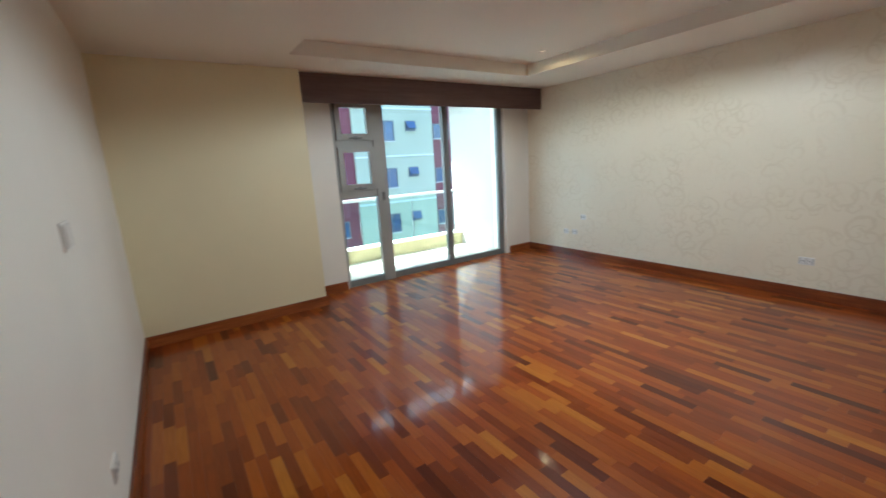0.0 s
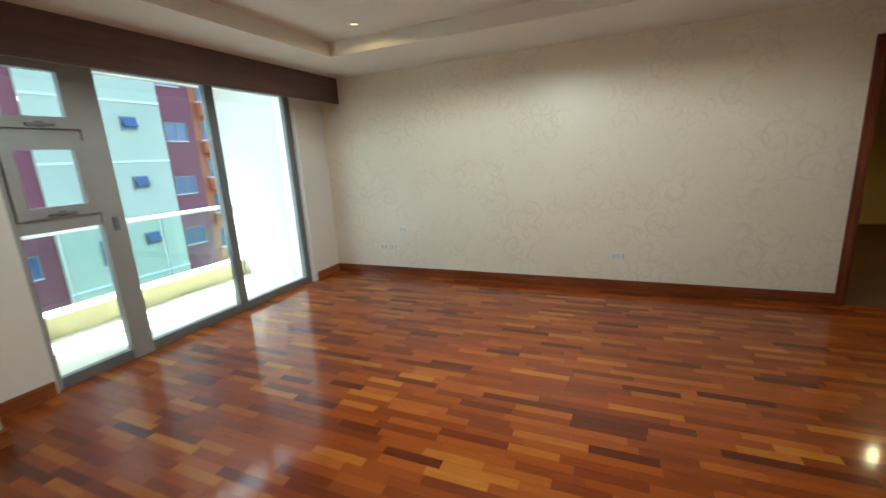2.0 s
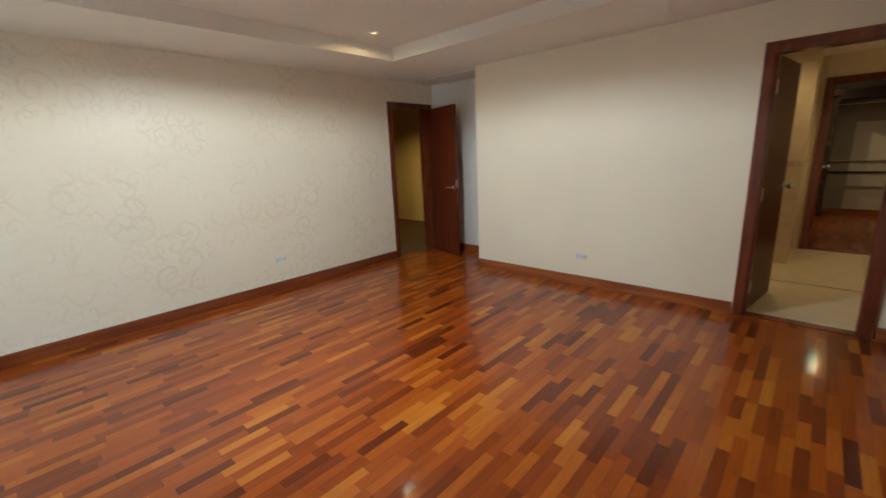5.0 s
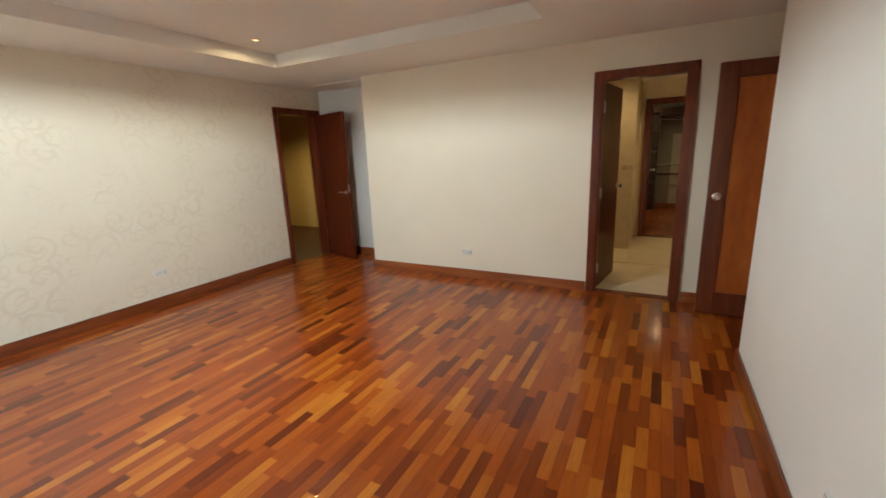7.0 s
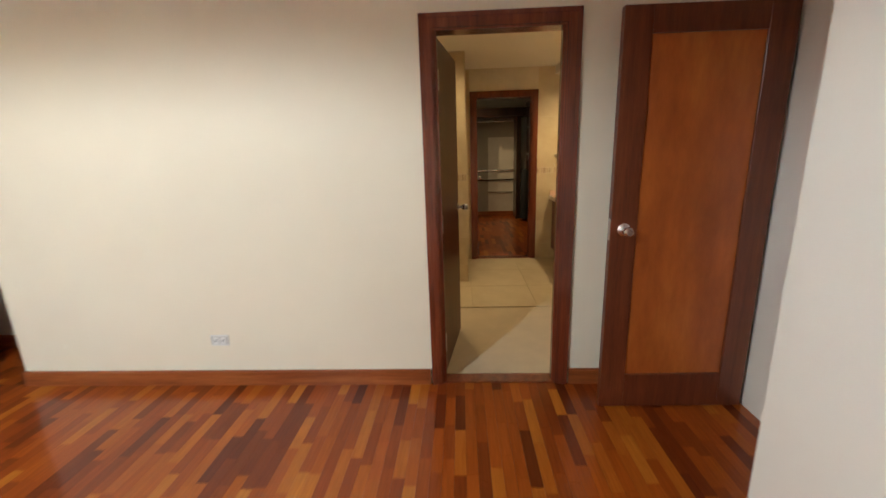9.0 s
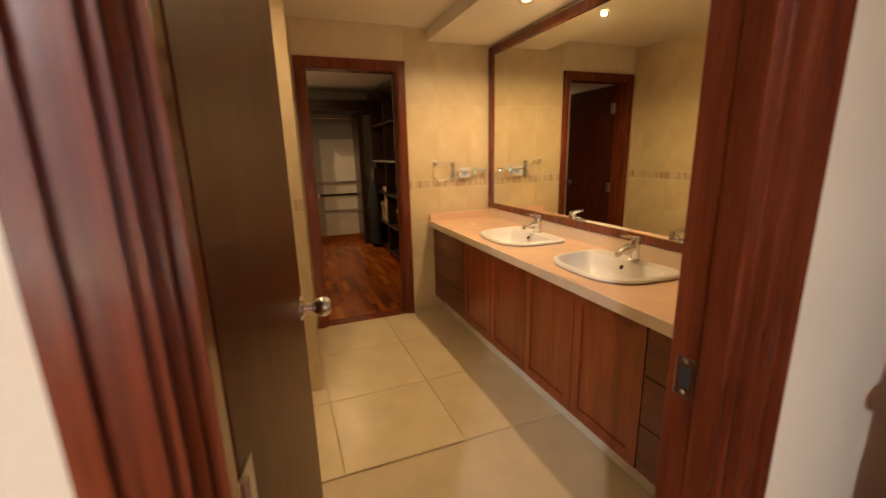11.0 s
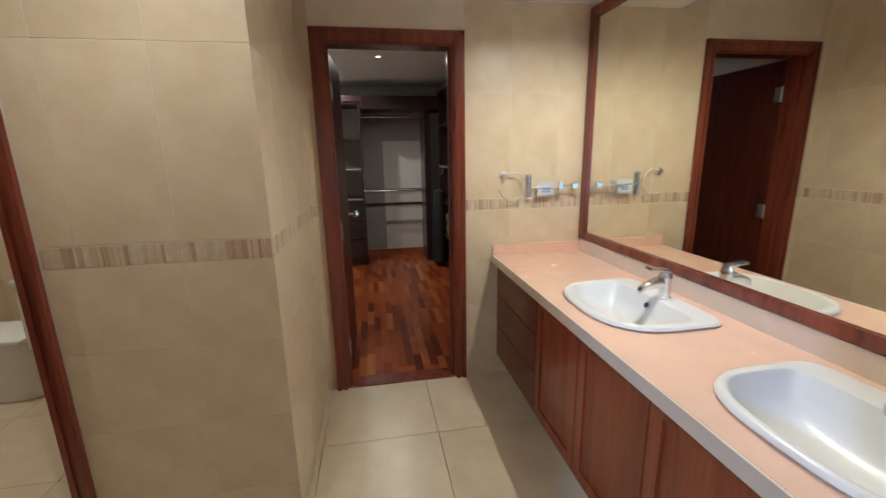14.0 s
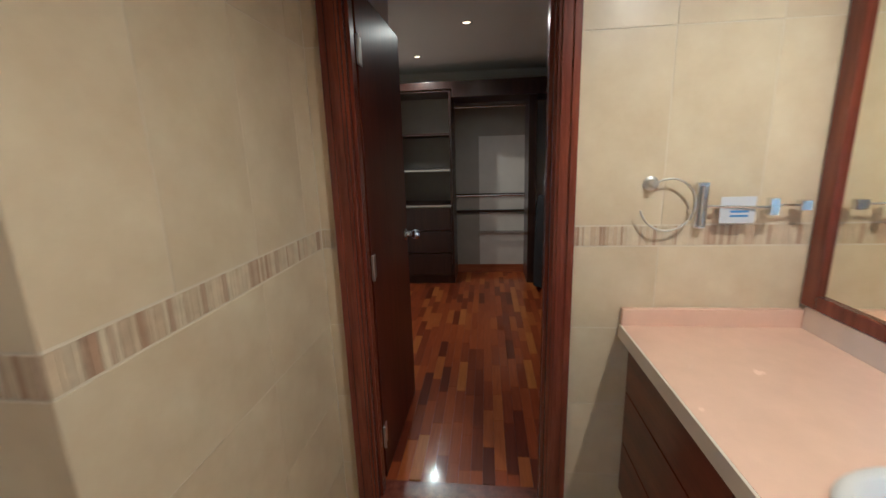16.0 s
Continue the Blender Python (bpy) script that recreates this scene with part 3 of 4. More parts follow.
def leaf_at(door, hinge, angle, w, h=2.045, framed=False, handle="knob", hinges_side=-1, material=None):
    """A leaf that turns about its hinge; at 0 degrees it points along +x."""
    leaf = part("leaf", leaf_mesh(w, h, framed=framed), material or (M_STILE if framed else M_DOOR), door, place=pose(hinge[0], hinge[1], 0, 0, 0, angle))
    if framed:
        part("panel", boxes((0.127, w - 0.127, 0.012, 0.028, 0.20, h - 0.115)), M_PANEL, leaf, "lighter orange-brown flat panel")
    for side in (1, -1):
        y = 0.04 if side > 0 else 0.0
        if handle == "knob":
            knob(leaf, w - 0.065, y, 1.02, side)
        else:
            lever(leaf, w - 0.06, y, 0.965, side, -0.12)
    part("latch_plate", boxes((w, w + 0.0015, 0.008, 0.032, 0.965, 1.075)), M_STEEL, leaf)
    for z in (0.22, 1.0, 1.82) if hinges_side < 0 else ():
        part("hinge", boxes((-0.012, 0.045, -0.003, 0.0, z - 0.05, z + 0.05), bevel=0.001), M_STEEL, leaf)
        part("hinge_pin", tube([(-0.006, -0.006, z - 0.052), (-0.006, -0.006, z + 0.052)], 0.006), M_STEEL, leaf, "", True)
    return leaf


def casing_x(door, x0, x1, y_front, y_back, material=M_CASING, top=2.12, cw=0.06, stop=None, back_reveal=0.0):
    """Lining and stepped architraves of an opening in a wall that runs along x; x0, x1 are the opening's clear sides."""
    lo, hi = min(y_front, y_back), max(y_front, y_back)
    part("jamb", boxes((x0 - 0.002, x0 + 0.018, lo + 0.002, hi - 0.002, 0, DOOR_H - 0.018), bevel=0.002), material, door)
    part("jamb", boxes((x1 - 0.018, x1 + 0.002, lo + 0.002, hi - 0.002, 0, DOOR_H - 0.018), bevel=0.002), material, door)
    part("head", boxes((x0, x1, lo + 0.002, hi - 0.002, DOOR_H - 0.018, DOOR_H + 0.002), bevel=0.002), material, door)
    mid = (lo + hi) / 2
    for xa, xb in ((x0 + 0.018, x0 + 0.03), (x1 - 0.03, x1 - 0.018)):
        part("stop", boxes((xa, xb, *(stop or (mid - 0.015, mid + 0.03)), 0, DOOR_H - 0.018), bevel=0.002), material, door)
    for y, s in ((lo, -1), (hi, 1)):
        lap = 0.008 if s > 0 else 0.008 - back_reveal
        for xa, xb in ((x0 - cw, x0 + lap), (x1 - lap, x1 + cw)):
            inner = xa if xb > x1 else xb
            outer = xb if xb > x1 else xa
            d = 1 if outer > inner else -1
            ya, yb, yc = y, y + s * 0.014, y + s * 0.022
            part("architrave", boxes((min(xa, xb), max(xa, xb), min(ya, yb), max(ya, yb), 0, top),
                                     (min(outer, outer - d * 0.022), max(outer, outer - d * 0.022), min(yb, yc), max(yb, yc), 0, top),
                                     (min(inner + d * 0.010, inner + d * 0.026), max(inner + d * 0.010, inner + d * 0.026), min(yb, yc), max(yb, yc), 0, top - 0.03)), material, door)
        part("architrave", boxes((x0 + 0.008, x1 - 0.008, min(y, y + s * 0.014), max(y, y + s * 0.014), DOOR_H - 0.008, top), (x0 - cw, x1 + cw, min(y + s * 0.014, y + s * 0.022), max(y + s * 0.014, y + s * 0.022), top - 0.022, top)), material, door)


def casing_y(door, y0, y1, x_front, x_back, material=M_CASING, top=2.12, cw=0.06):
    lo, hi = min(x_front, x_back), max(x_front, x_back)
    for r in ((y0 - 0.002, y0 + 0.018), (y1 - 0.018, y1 + 0.002)):
        part("jamb", boxes((lo + 0.002, hi - 0.002, r[0], r[1], 0, DOOR_H - 0.018), bevel=0.002), material, door)
    part("head", boxes((lo + 0.002, hi - 0.002, y0, y1, DOOR_H - 0.018, DOOR_H + 0.002), bevel=0.002), material, door)
    for x, s in ((lo, -1), (hi, 1)):
        xa, xb = min(x, x + s * 0.02), max(x, x + s * 0.02)
        for ya, yb in ((y0 - cw, y0 + 0.008), (y1 - 0.008, y1 + cw)):
            part("architrave", boxes((xa, xb, ya, yb, 0, top), bevel=0.003), material, door)
        part("architrave", boxes((xa, xb, y0 + 0.008, y1 - 0.008, DOOR_H - 0.008, top), bevel=0.003), material, door)


door_bath = thing("door_1", "open dark-stained bathroom door in a red-brown wooden frame", "door", kind=S)
casing_x(door_bath, 0.03, 0.745, 0.0, -0.114, stop=(-0.052, -0.012), back_reveal=0.016)
leaf_at(door_bath, (0.724, -0.112), -98.2, 0.695)
strike = part("strike_plate", boxes((0.0475, 0.0495, -0.098, -0.060, 1.000, 1.072), bevel=0.0008), M_CHROME, door_bath, "chrome strike plate")
part("latch_hole", boxes((0.0492, 0.0500, -0.088, -0.072, 1.018, 1.054)), M_DARK, strike)
for z in (1.008, 1.064):
    part("screw", lathe([(0.0, 0.0), (0.0045, 0.0), (0.0035, 0.0012), (0.0, 0.0015)], 10, "x"), M_STEEL, strike, "", True, Matrix.Translation((0.0492, -0.081, z)))
part("threshold", boxes((0.048, 0.727, -0.10, 0.0, -0.004, 0.008), bevel=0.002), M_CASING, door_bath)

door_entry = thing("door_2", "open dark red-brown entry door with a nickel lever", "door", kind=S)
casing_y(door_entry, -0.46, 0.255, 4.745, 4.90)
leaf_at(door_entry, (4.715, -0.435), 161.0, 0.72, handle="lever", hinges_side=1, material=M_ENTRY)

door_closet = thing("door_3", "open dark closet door in a red-brown wooden frame", "door", kind=S)
casing_x(door_closet, -0.300, 0.418, -3.013, -3.135)
leaf_at(door_closet, (0.398, -3.150), -91.0, 0.70)
part("strike_plate", boxes((-0.282, -0.2805, -3.11, -3.08, 0.93, 1.02)), M_STEEL, door_closet)
part("threshold", boxes((-0.282, 0.400, -3.135, -3.013, -0.004, 0.006), bevel=0.002), M_CASING, door_closet)

door_west = thing("door_4", "open framed door with an orange-brown flat panel and nickel knob", "door", kind=S)
leaf_at(door_west, (-0.925, 0.205), 0.8, 0.775, framed=True)
part("jamb", boxes((-0.95, -0.93, 0.15, 0.20, 0, 2.06), bevel=0.002), M_CASING, door_west)

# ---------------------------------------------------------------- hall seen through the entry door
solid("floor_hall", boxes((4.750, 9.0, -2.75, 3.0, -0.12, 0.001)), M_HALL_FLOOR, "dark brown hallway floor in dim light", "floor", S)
solid("wall_hall_far", boxes((6.66, 9.0, -2.27, -2.15, 0, 2.6), (5.0, 6.66, -2.75, -2.62, 0, 2.6), (6.66, 6.78, -2.62, -2.27, 0, 2.6)), M_HALL, "dim ochre painted hallway wall", "wall", S)
solid("wall_hall_near", boxes((8.9, 9.0, -2.15, 3.0, 0, 2.6), (4.92, 9.0, 2.9, 3.0, 0, 2.6), (4.80, 4.92, -2.75, -0.72, 0, 2.6)), M_HALL, "ochre painted hallway walls", "wall", S)
solid("ceiling_hall", boxes((4.92, 9.0, -2.75, 3.0, 2.42, 2.6)), M_CEIL, "off-white hallway ceiling", "ceiling", S)

# ---------------------------------------------------------------- bathroom shell
solid("wall_bath_mirror", boxes((-1.26, -1.138, -3.135, -0.101, 0, 2.6)), M_GROUT, "cream tiled bathroom wall behind the mirror", "wall", S)
w_closet = solid("wall_bath_closet", boxes((-1.138, -0.300, -3.135, -3.0155, 0, 2.6), (-0.300, 0.418, -3.135, -3.0155, DOOR_H, 2.6), (0.418, 0.66, -3.135, -3.0155, 0, 2.6)), M_GROUT, "cream tiled wall round the closet door", "wall", S)
w_tile = solid("wall_bath_return", boxes((0.5425, 0.66, -3.0155, -2.0405, 0, 2.6), (0.66, 1.30, -2.16, -2.0405, 0, 2.6), (1.30, 1.77, -2.16, -2.0405, DOOR_H, 2.6), (1.77, 1.97, -2.16, -2.0405, 0, 2.6)), M_GROUT, "cream tiled return wall with a mosaic band", "wall", S)
solid("wall_bath_east", boxes((1.85, 1.97, -2.0405, -1.92, 0, 2.6), (1.85, 1.97, -1.92, -1.24, DOOR_H, 2.6), (1.85, 1.97, -1.24, -0.114, 0, 2.6)), M_TILE_WALL_ALL, "cream tiled wall with the bathtub room door", "wall", S)
solid("wall_bath_door_side", boxes((0.755, 1.97, -0.114, -0.101, 0, 2.5), (-1.138, 0.022, -0.114, -0.101, 0, 2.5), (0.022, 0.755, -0.114, -0.101, DOOR_H + 0.01, 2.5)), M_TILE_WALL_ALL, "cream tiled wall beside the bathroom door", "wall", S)
solid("ceiling_bath", boxes((-0.56, 4.4, -4.2, -0.115, BCEIL, 2.6), (-1.27, -0.56, -3.14, -0.115, 2.285, 2.6)), M_CEIL, "cream bathroom ceiling with a lowered soffit over the vanity", "ceiling", S)
floor_bath = solid("floor_bath", boxes((-1.27, 4.4, -4.2, -0.06, -0.12, -0.010)), M_GROUT_F, "sand-coloured square bathroom floor tiles", "floor", S)
solid("wall_toilet_room", boxes((0.65, 3.1, -4.2, -4.08, 0, 2.6), (3.0, 3.1, -4.08, -2.17, 0, 2.6), (0.65, 0.77, -4.08, -3.14, 0, 2.6)), M_TILE_WALL_ALL, "cream tiled toilet room walls", "wall", S)
solid("wall_tub_room", boxes((4.28, 4.4, -2.6, -0.72, 0, 2.6), (1.97, 4.28, -2.17, -2.06, 0, 2.6), (1.97, 4.4, -0.84, -0.72, 0, 2.6)), M_TILE_WALL_ALL, "cream tiled bathtub room walls", "wall", S)

door_toilet = thing("door_5", "red-brown wooden frame of the toilet room opening", "door", kind=S)
casing_x(door_toilet, 1.31, 1.765, -2.038, -2.16)
door_tub = thing("door_6", "open dark bathtub room door in a red-brown frame", "door", kind=S)
casing_y(door_tub, -1.915, -1.245, 1.85, 1.97)
leaf_at(door_tub, (1.985, -1.90), 12.0, 0.64)

# ---------------------------------------------------------------- closet shell
solid("wall_closet", boxes((-1.27, 1.27, -6.74, -6.62, 0, 2.6), (1.15, 1.27, -6.62, -4.2, 0, 2.6), (-1.39, -1.27, -6.74, -3.14, 0, 2.6)), M_PAINT_WHITE, "dim off-white dressing room walls", "wall", S)
solid("wall_closet_side", boxes((0.65, 1.27, -4.32, -4.2, 0, 2.6), (0.53, 0.65, -4.32, -3.14, 0, 2.6)), M_PAINT_WHITE, "dim off-white dressing room side wall", "wall", S)
solid("ceiling_closet", boxes((-1.39, 1.27, -6.74, -3.14, 2.39, 2.6)), M_CEIL, "dim off-white dressing room ceiling", "ceiling", S)
floor_closet = solid("floor_closet", boxes((-1.39, 1.27, -6.74, -3.08, -0.12, -0.010)), M_SUB, "red-brown hardwood strip floor of the dressing room", "floor", S)

# ---------------------------------------------------------------- lamps in the ceilings


def downlight(x, y, z, watts, col=WARM, cone=164, blend=0.85, size=0.012):
    d = thing("downlight", "small round recessed downlight, switched on, warm white", "downlight", pose(x, y, z), "ceiling downlights")
    part("ring", lathe([(0.030, -0.001), (0.046, -0.001), (0.046, -0.005), (0.040, -0.008), (0.030, -0.004)], 24), M_STEEL, d, "brushed nickel ring", True)
    part("bulb", lathe([(0.0, -0.004), (0.020, -0.004), (0.027, -0.0015), (0.0, -0.0005)], 20), M_BULB, d, "glowing bulb", True)
    lamp("downlight_beam", "SPOT", (x, y, z - 0.02), (x, y + 0.001, 0), watts, col, size, cone=cone, blend=blend)


downlight(2.46, 2.73, 2.525, SPOT_BED * 1.75, (1.0, 0.96, 0.89), 168, 0.25, 0.07)
for x, y in ((3.56, 4.09), (3.57, 1.41)):
    downlight(x, y, 2.525, SPOT_BED * 0.025, WARM, 172, 0.2)
downlight(-0.835, -1.99, 2.285, SPOT_BATH * 0.5, WARM, 165, 0.6)
downlight(0.82, -1.45, BCEIL, SPOT_BATH * 0.25)
downlight(0.07, -4.87, 2.39, SPOT_CLOSET)
downlight(0.59, -5.81, 2.39, SPOT_CLOSET)
# Fixtures added at guessed spots to brighten the toilet and bathtub rooms.
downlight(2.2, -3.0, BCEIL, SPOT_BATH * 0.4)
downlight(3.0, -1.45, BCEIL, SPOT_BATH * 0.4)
downlight(6.3, -0.9, 2.42, SPOT_HALL, WARM, 142, 0.85)

# ---------------------------------------------------------------- bedroom fittings


def socket(x, y, z, facing, wide=0.115, slots=2, label="white plastic wall socket plate", name="wall_socket", tall=0.036):
    """A wall plate with raised modules; facing is the wall's outward direction."""
    s_ob = thing(name, label, "socket" if name == "wall_socket" else "switch", pose(x, y, z, 0, 0, {"-x": -90, "+x": 90, "+y": 180, "-y": 0}[facing]), "wall plates")
    part("plate", boxes((-wide / 2, wide / 2, -0.009, 0, -tall, tall), bevel=0.003), M_PLASTIC, s_ob)
    part("seam", boxes((-wide / 2 + 0.004, wide / 2 - 0.004, -0.0098, -0.0088, -tall + 0.010, tall - 0.010)), M_SEAM, s_ob)
    for i in range(slots):
        cx = (i - (slots - 1) / 2) * min(0.046, wide / (slots + 0.4))
        mod = part("module", boxes((cx - 0.018, cx + 0.018, -0.013, -0.0096, 0.013 - tall, tall - 0.013), bevel=0.002), M_PLASTIC, s_ob)
        if name == "wall_socket":
            part("slot", boxes((cx - 0.008, cx - 0.004, -0.0136, -0.0128, -0.008, 0.008), (cx + 0.004, cx + 0.008, -0.0136, -0.0128, -0.008, 0.008)), M_DARK, mod)


socket(4.745, 2.015, 0.35, "-x")
socket(4.745, 4.73, 0.352, "-x", 0.08, 1)
socket(4.745, 4.585, 0.355, "-x", 0.08, 1)
socket(4.745, 4.44, 0.575, "-x", 0.08, 1)
socket(2.145, 0.0, 0.312, "+y")
socket(-0.35, 2.96, 1.24, "+x", 0.165, 2, "white plastic double light switch", "light_switch", 0.055)
socket(-0.35, 2.78, 0.33, "+x", 0.115, 2)

# ---------------------------------------------------------------- vanity
VX, VF = -1.138, -0.588          # mirror wall face, cabinet front
VTOP, VBOT = 0.783, 0.135
plinth = solid("vanity_plinth", boxes((VX, -0.655, -3.012, -0.117, 0, VBOT)), M_PLINTH, "white recessed plinth under the vanity cabinets", "plinth")


def shaker(parent, name, y0, y1, z0, z1, x=VF, material=M_CAB, fr=0.055):
    d = part(name, boxes((x, x + 0.009, y0 + fr - 0.002, y1 - fr + 0.002, z0 + fr - 0.002, z1 - fr + 0.002)), material, parent)
    for ya, yb in ((y0 + 0.002, y0 + fr), (y1 - fr, y1 - 0.002)):
        part("stile", boxes((x, x + 0.018, ya, yb, z0, z1), bevel=0.0015), material, d)
    for za, zb in ((z1 - fr, z1), (z0, z0 + fr)):
        part("rail", boxes((x, x + 0.018, y0 + fr, y1 - fr, za, zb), bevel=0.0015), material, d)
    return d


def cabinet(y0, y1, kind):
    c = thing("vanity_cabinet", "red-brown wooden vanity cabinet with " + ("stacked drawers" if kind == "drawers" else "framed doors"), "cabinet", group="vanity cabinets")
    part("body", boxes((VX + 0.002, VF - 0.002, y0 + 0.001, y1 - 0.001, VBOT, 0.66), (VF - 0.03, VF - 0.002, y0 + 0.001, y1 - 0.001, 0.66, VTOP), (VX + 0.002, VF - 0.03, y0 + 0.001, y0 + 0.017, 0.66, VTOP), (VX + 0.002, VF - 0.03, y1 - 0.017, y1 - 0.001, 0.66, VTOP)), M_CAB_H, c)
    if kind == "drawers":
        n = 3
        h = (VTOP - VBOT - 0.01) / n
        for i in range(n):
            part("drawer_front", boxes((VF, VF + 0.018, y0 + 0.003, y1 - 0.003, VBOT + 0.005 + i * h + 0.003, VBOT + 0.005 + (i + 1) * h - 0.003), bevel=0.002), M_CAB_H, c)
    else:
        m = (y0 + y1) / 2
        shaker(c, "door", y0 + 0.001, m, VBOT + 0.004, VTOP - 0.006)
        shaker(c, "door", m, y1 - 0.001, VBOT + 0.004, VTOP - 0.006)
    return c


cabinet(-3.011, -2.36, "drawers")
cabinet(-2.36, -1.52, "doors")
cabinet(-1.52, -0.69, "doors")
cabinet(-0.69, -0.117, "drawers")


def superellipse(a, b, n, count=40):
    out = []
    for i in range(count):
        th = 2 * math.pi * i / count
        c, s = math.cos(th), math.sin(th)
        out.append((a * math.copysign(abs(c) ** (2 / n), c), b * math.copysign(abs(s) ** (2 / n), s)))
    return out


BASINS = [(-0.824, -2.033), (-0.836, -1.193)]
TOPZ = 0.830


def rim_outline(b, a, count):
    """A basin outline: straight along the wall with tight corners at full width, bowed to the front."""
    out = []
    for i in range(count):
        th = 2 * math.pi * i / count
        c, s_ = math.cos(th), math.sin(th)
        n, reach = (2.9, 1.22) if c > 0 else (7.0, 0.78)
        out.append((b * (-0.22 + reach * math.copysign(abs(c) ** (2 / n), c)), a * math.copysign(abs(s_) ** (2 / n), s_)))
    return out


def worktop_mesh():
    """One slab with two basin cut-outs, made of strips round the holes, and a rounded front edge."""
    bm = bmesh.new()
    x0, x1 = VX + 0.002, -0.5385
    cuts = [(b[1] - 0.31, b[1] + 0.31) for b in BASINS]
    ys = [-3.012, *cuts[0], *cuts[1], -0.117]
    for i in range(0, 6, 2):
        box_into(bm, x0, x1, ys[i], ys[i + 1], VTOP, TOPZ)
    for (y0, y1), (bx, by) in zip(cuts, BASINS):
        hole = [(bx + px, by + py) for px, py in rim_outline(0.203, 0.270, 48)]
        outer = []
        for hx, hy in hole:
            dx, dy = hx - bx, hy - by
            reach = min(((x1 if dx > 0 else x0) - bx) / dx if abs(dx) > 1e-6 else 1e9, ((y1 if dy > 0 else y0) - by) / dy if abs(dy) > 1e-6 else 1e9)
            outer.append((bx + dx * reach, by + dy * reach))
        inner_v = [bm.verts.new((*p, TOPZ)) for p in hole]
        lower_v = [bm.verts.new((*p, VTOP)) for p in hole]
        outer_v = [bm.verts.new((*p, TOPZ)) for p in outer]
        for i in range(48):
            k = (i + 1) % 48
            corner = []
            if abs(outer[i][0] - outer[k][0]) > 1e-6 and abs(outer[i][1] - outer[k][1]) > 1e-6:
                corner = [bm.verts.new((x1 if outer[i][0] > bx else x0, y1 if outer[i][1] > by else y0, TOPZ))]
            bm.faces.new([inner_v[i], outer_v[i], *corner, outer_v[k], inner_v[k]])
            bm.faces.new((lower_v[i], inner_v[i], inner_v[k], lower_v[k]))
    bmesh.ops.remove_doubles(bm, verts=bm.verts, dist=0.0005)
    return bm


worktop = thing("vanity_worktop", "cream quartz vanity worktop with two basin cut-outs", "worktop")
part("slab", worktop_mesh(), M_TOP_LAMPLIT, worktop)
part("edge", boxes((-0.5385, -0.531, -3.012, -0.117, 0.781, 0.8298), bevel=0.0015), M_TOP_EDGE, worktop, "paler cream front edge")
part("backsplash", boxes((VX + 0.001, VX + 0.020, -2.991, -0.117, TOPZ, 0.909), bevel=0.002), M_TOP_EDGE, worktop)
part("end_splash", boxes((VX + 0.001, -0.536, -3.012, -2.992, TOPZ, 0.893), bevel=0.002), M_TOP_LAMPLIT, worktop)


def basin_mesh():
    bm = bmesh.new()
    n = 48
    rows = [  # half width along y, half depth along x, centre shift x, height
        (0.280, 0.212, 0.0, 0.0), (0.289, 0.220, 0.0, 0.009), (0.284, 0.215, 0.0, 0.018), (0.272, 0.204, 0.0, 0.0225),
        (0.254, 0.156, 0.034, 0.0195), (0.246, 0.149, 0.035, 0.008), (0.228, 0.134, 0.036, -0.035), (0.190, 0.108, 0.037, -0.078), (0.120, 0.066, 0.037, -0.100), (0.022, 0.022, 0.035, -0.107)]
    rings = []
    for a, b, sx, z in rows:
        ring = []
        for px, py in (rim_outline(b, a, n) if z > -0.09 else superellipse(b, a, 2.2, n)):
            ring.append(bm.verts.new((px + sx, py, z)))
        rings.append(ring)
    for a, b in zip(rings, rings[1:]):
        for i in range(n):
            bm.faces.new((a[i], a[(i + 1) % n], b[(i + 1) % n], b[i]))
    bm.faces.new(rings[-1])
    under = [bm.verts.new((v.co.x * 0.92, v.co.y * 0.92, -0.002)) for v in rings[0]]
    low = [bm.verts.new((v.co.x * 0.6, v.co.y * 0.6, -0.140)) for v in rings[0]]
    for a, b in ((rings[0], under), (under, low)):
        for i in range(n):
            bm.faces.new((a[(i + 1) % n], a[i], b[i], b[(i + 1) % n]))
    bm.faces.new(low[::-1])
    return bm


def tap_at(x, y, z):
    t_ob = thing("basin_tap", "chrome single-lever mixer tap on the basin rim", "tap", pose(x, y, z), "basin taps")
    part("base", lathe([(0.0, 0), (0.030, 0), (0.030, 0.006), (0.025, 0.010), (0.024, 0.060), (0.026, 0.082), (0.026, 0.098), (0.020, 0.112), (0.0, 0.114)], 24), M_CHROME, t_ob, "", True)
    sp = bmesh.new()
    rings = []
    for cx, cz, hw, hh in ((0.005, 0.070, 0.021, 0.022), (0.045, 0.068, 0.020, 0.019), (0.085, 0.057, 0.018, 0.016), (0.108, 0.046, 0.017, 0.014), (0.116, 0.037, 0.015, 0.010)):
        rings.append([sp.verts.new((cx, hw * math.copysign(abs(math.cos(2 * math.pi * k / 12)) ** 0.6, math.cos(2 * math.pi * k / 12)), cz + hh * math.copysign(abs(math.sin(2 * math.pi * k / 12)) ** 0.6, math.sin(2 * math.pi * k / 12)))) for k in range(12)])
    for a, b in zip(rings, rings[1:]):
        for k in range(12):
            sp.faces.new((a[k], a[(k + 1) % 12], b[(k + 1) % 12], b[k]))
    sp.faces.new(rings[0][::-1])
    sp.faces.new(rings[-1])
    part("spout", sp, M_CHROME, t_ob, "", True)
    lv = boxes((-0.022, 0.075, -0.020, 0.020, -0.006, 0.006), bevel=0.004)
    bmesh.ops.transform(lv, matrix=Matrix.Translation((0.010, 0, 0.120)) @ Matrix.Rotation(radians(-9), 4, "Y"), verts=lv.verts)
    part("lever", lv, M_CHROME, t_ob, "", True)


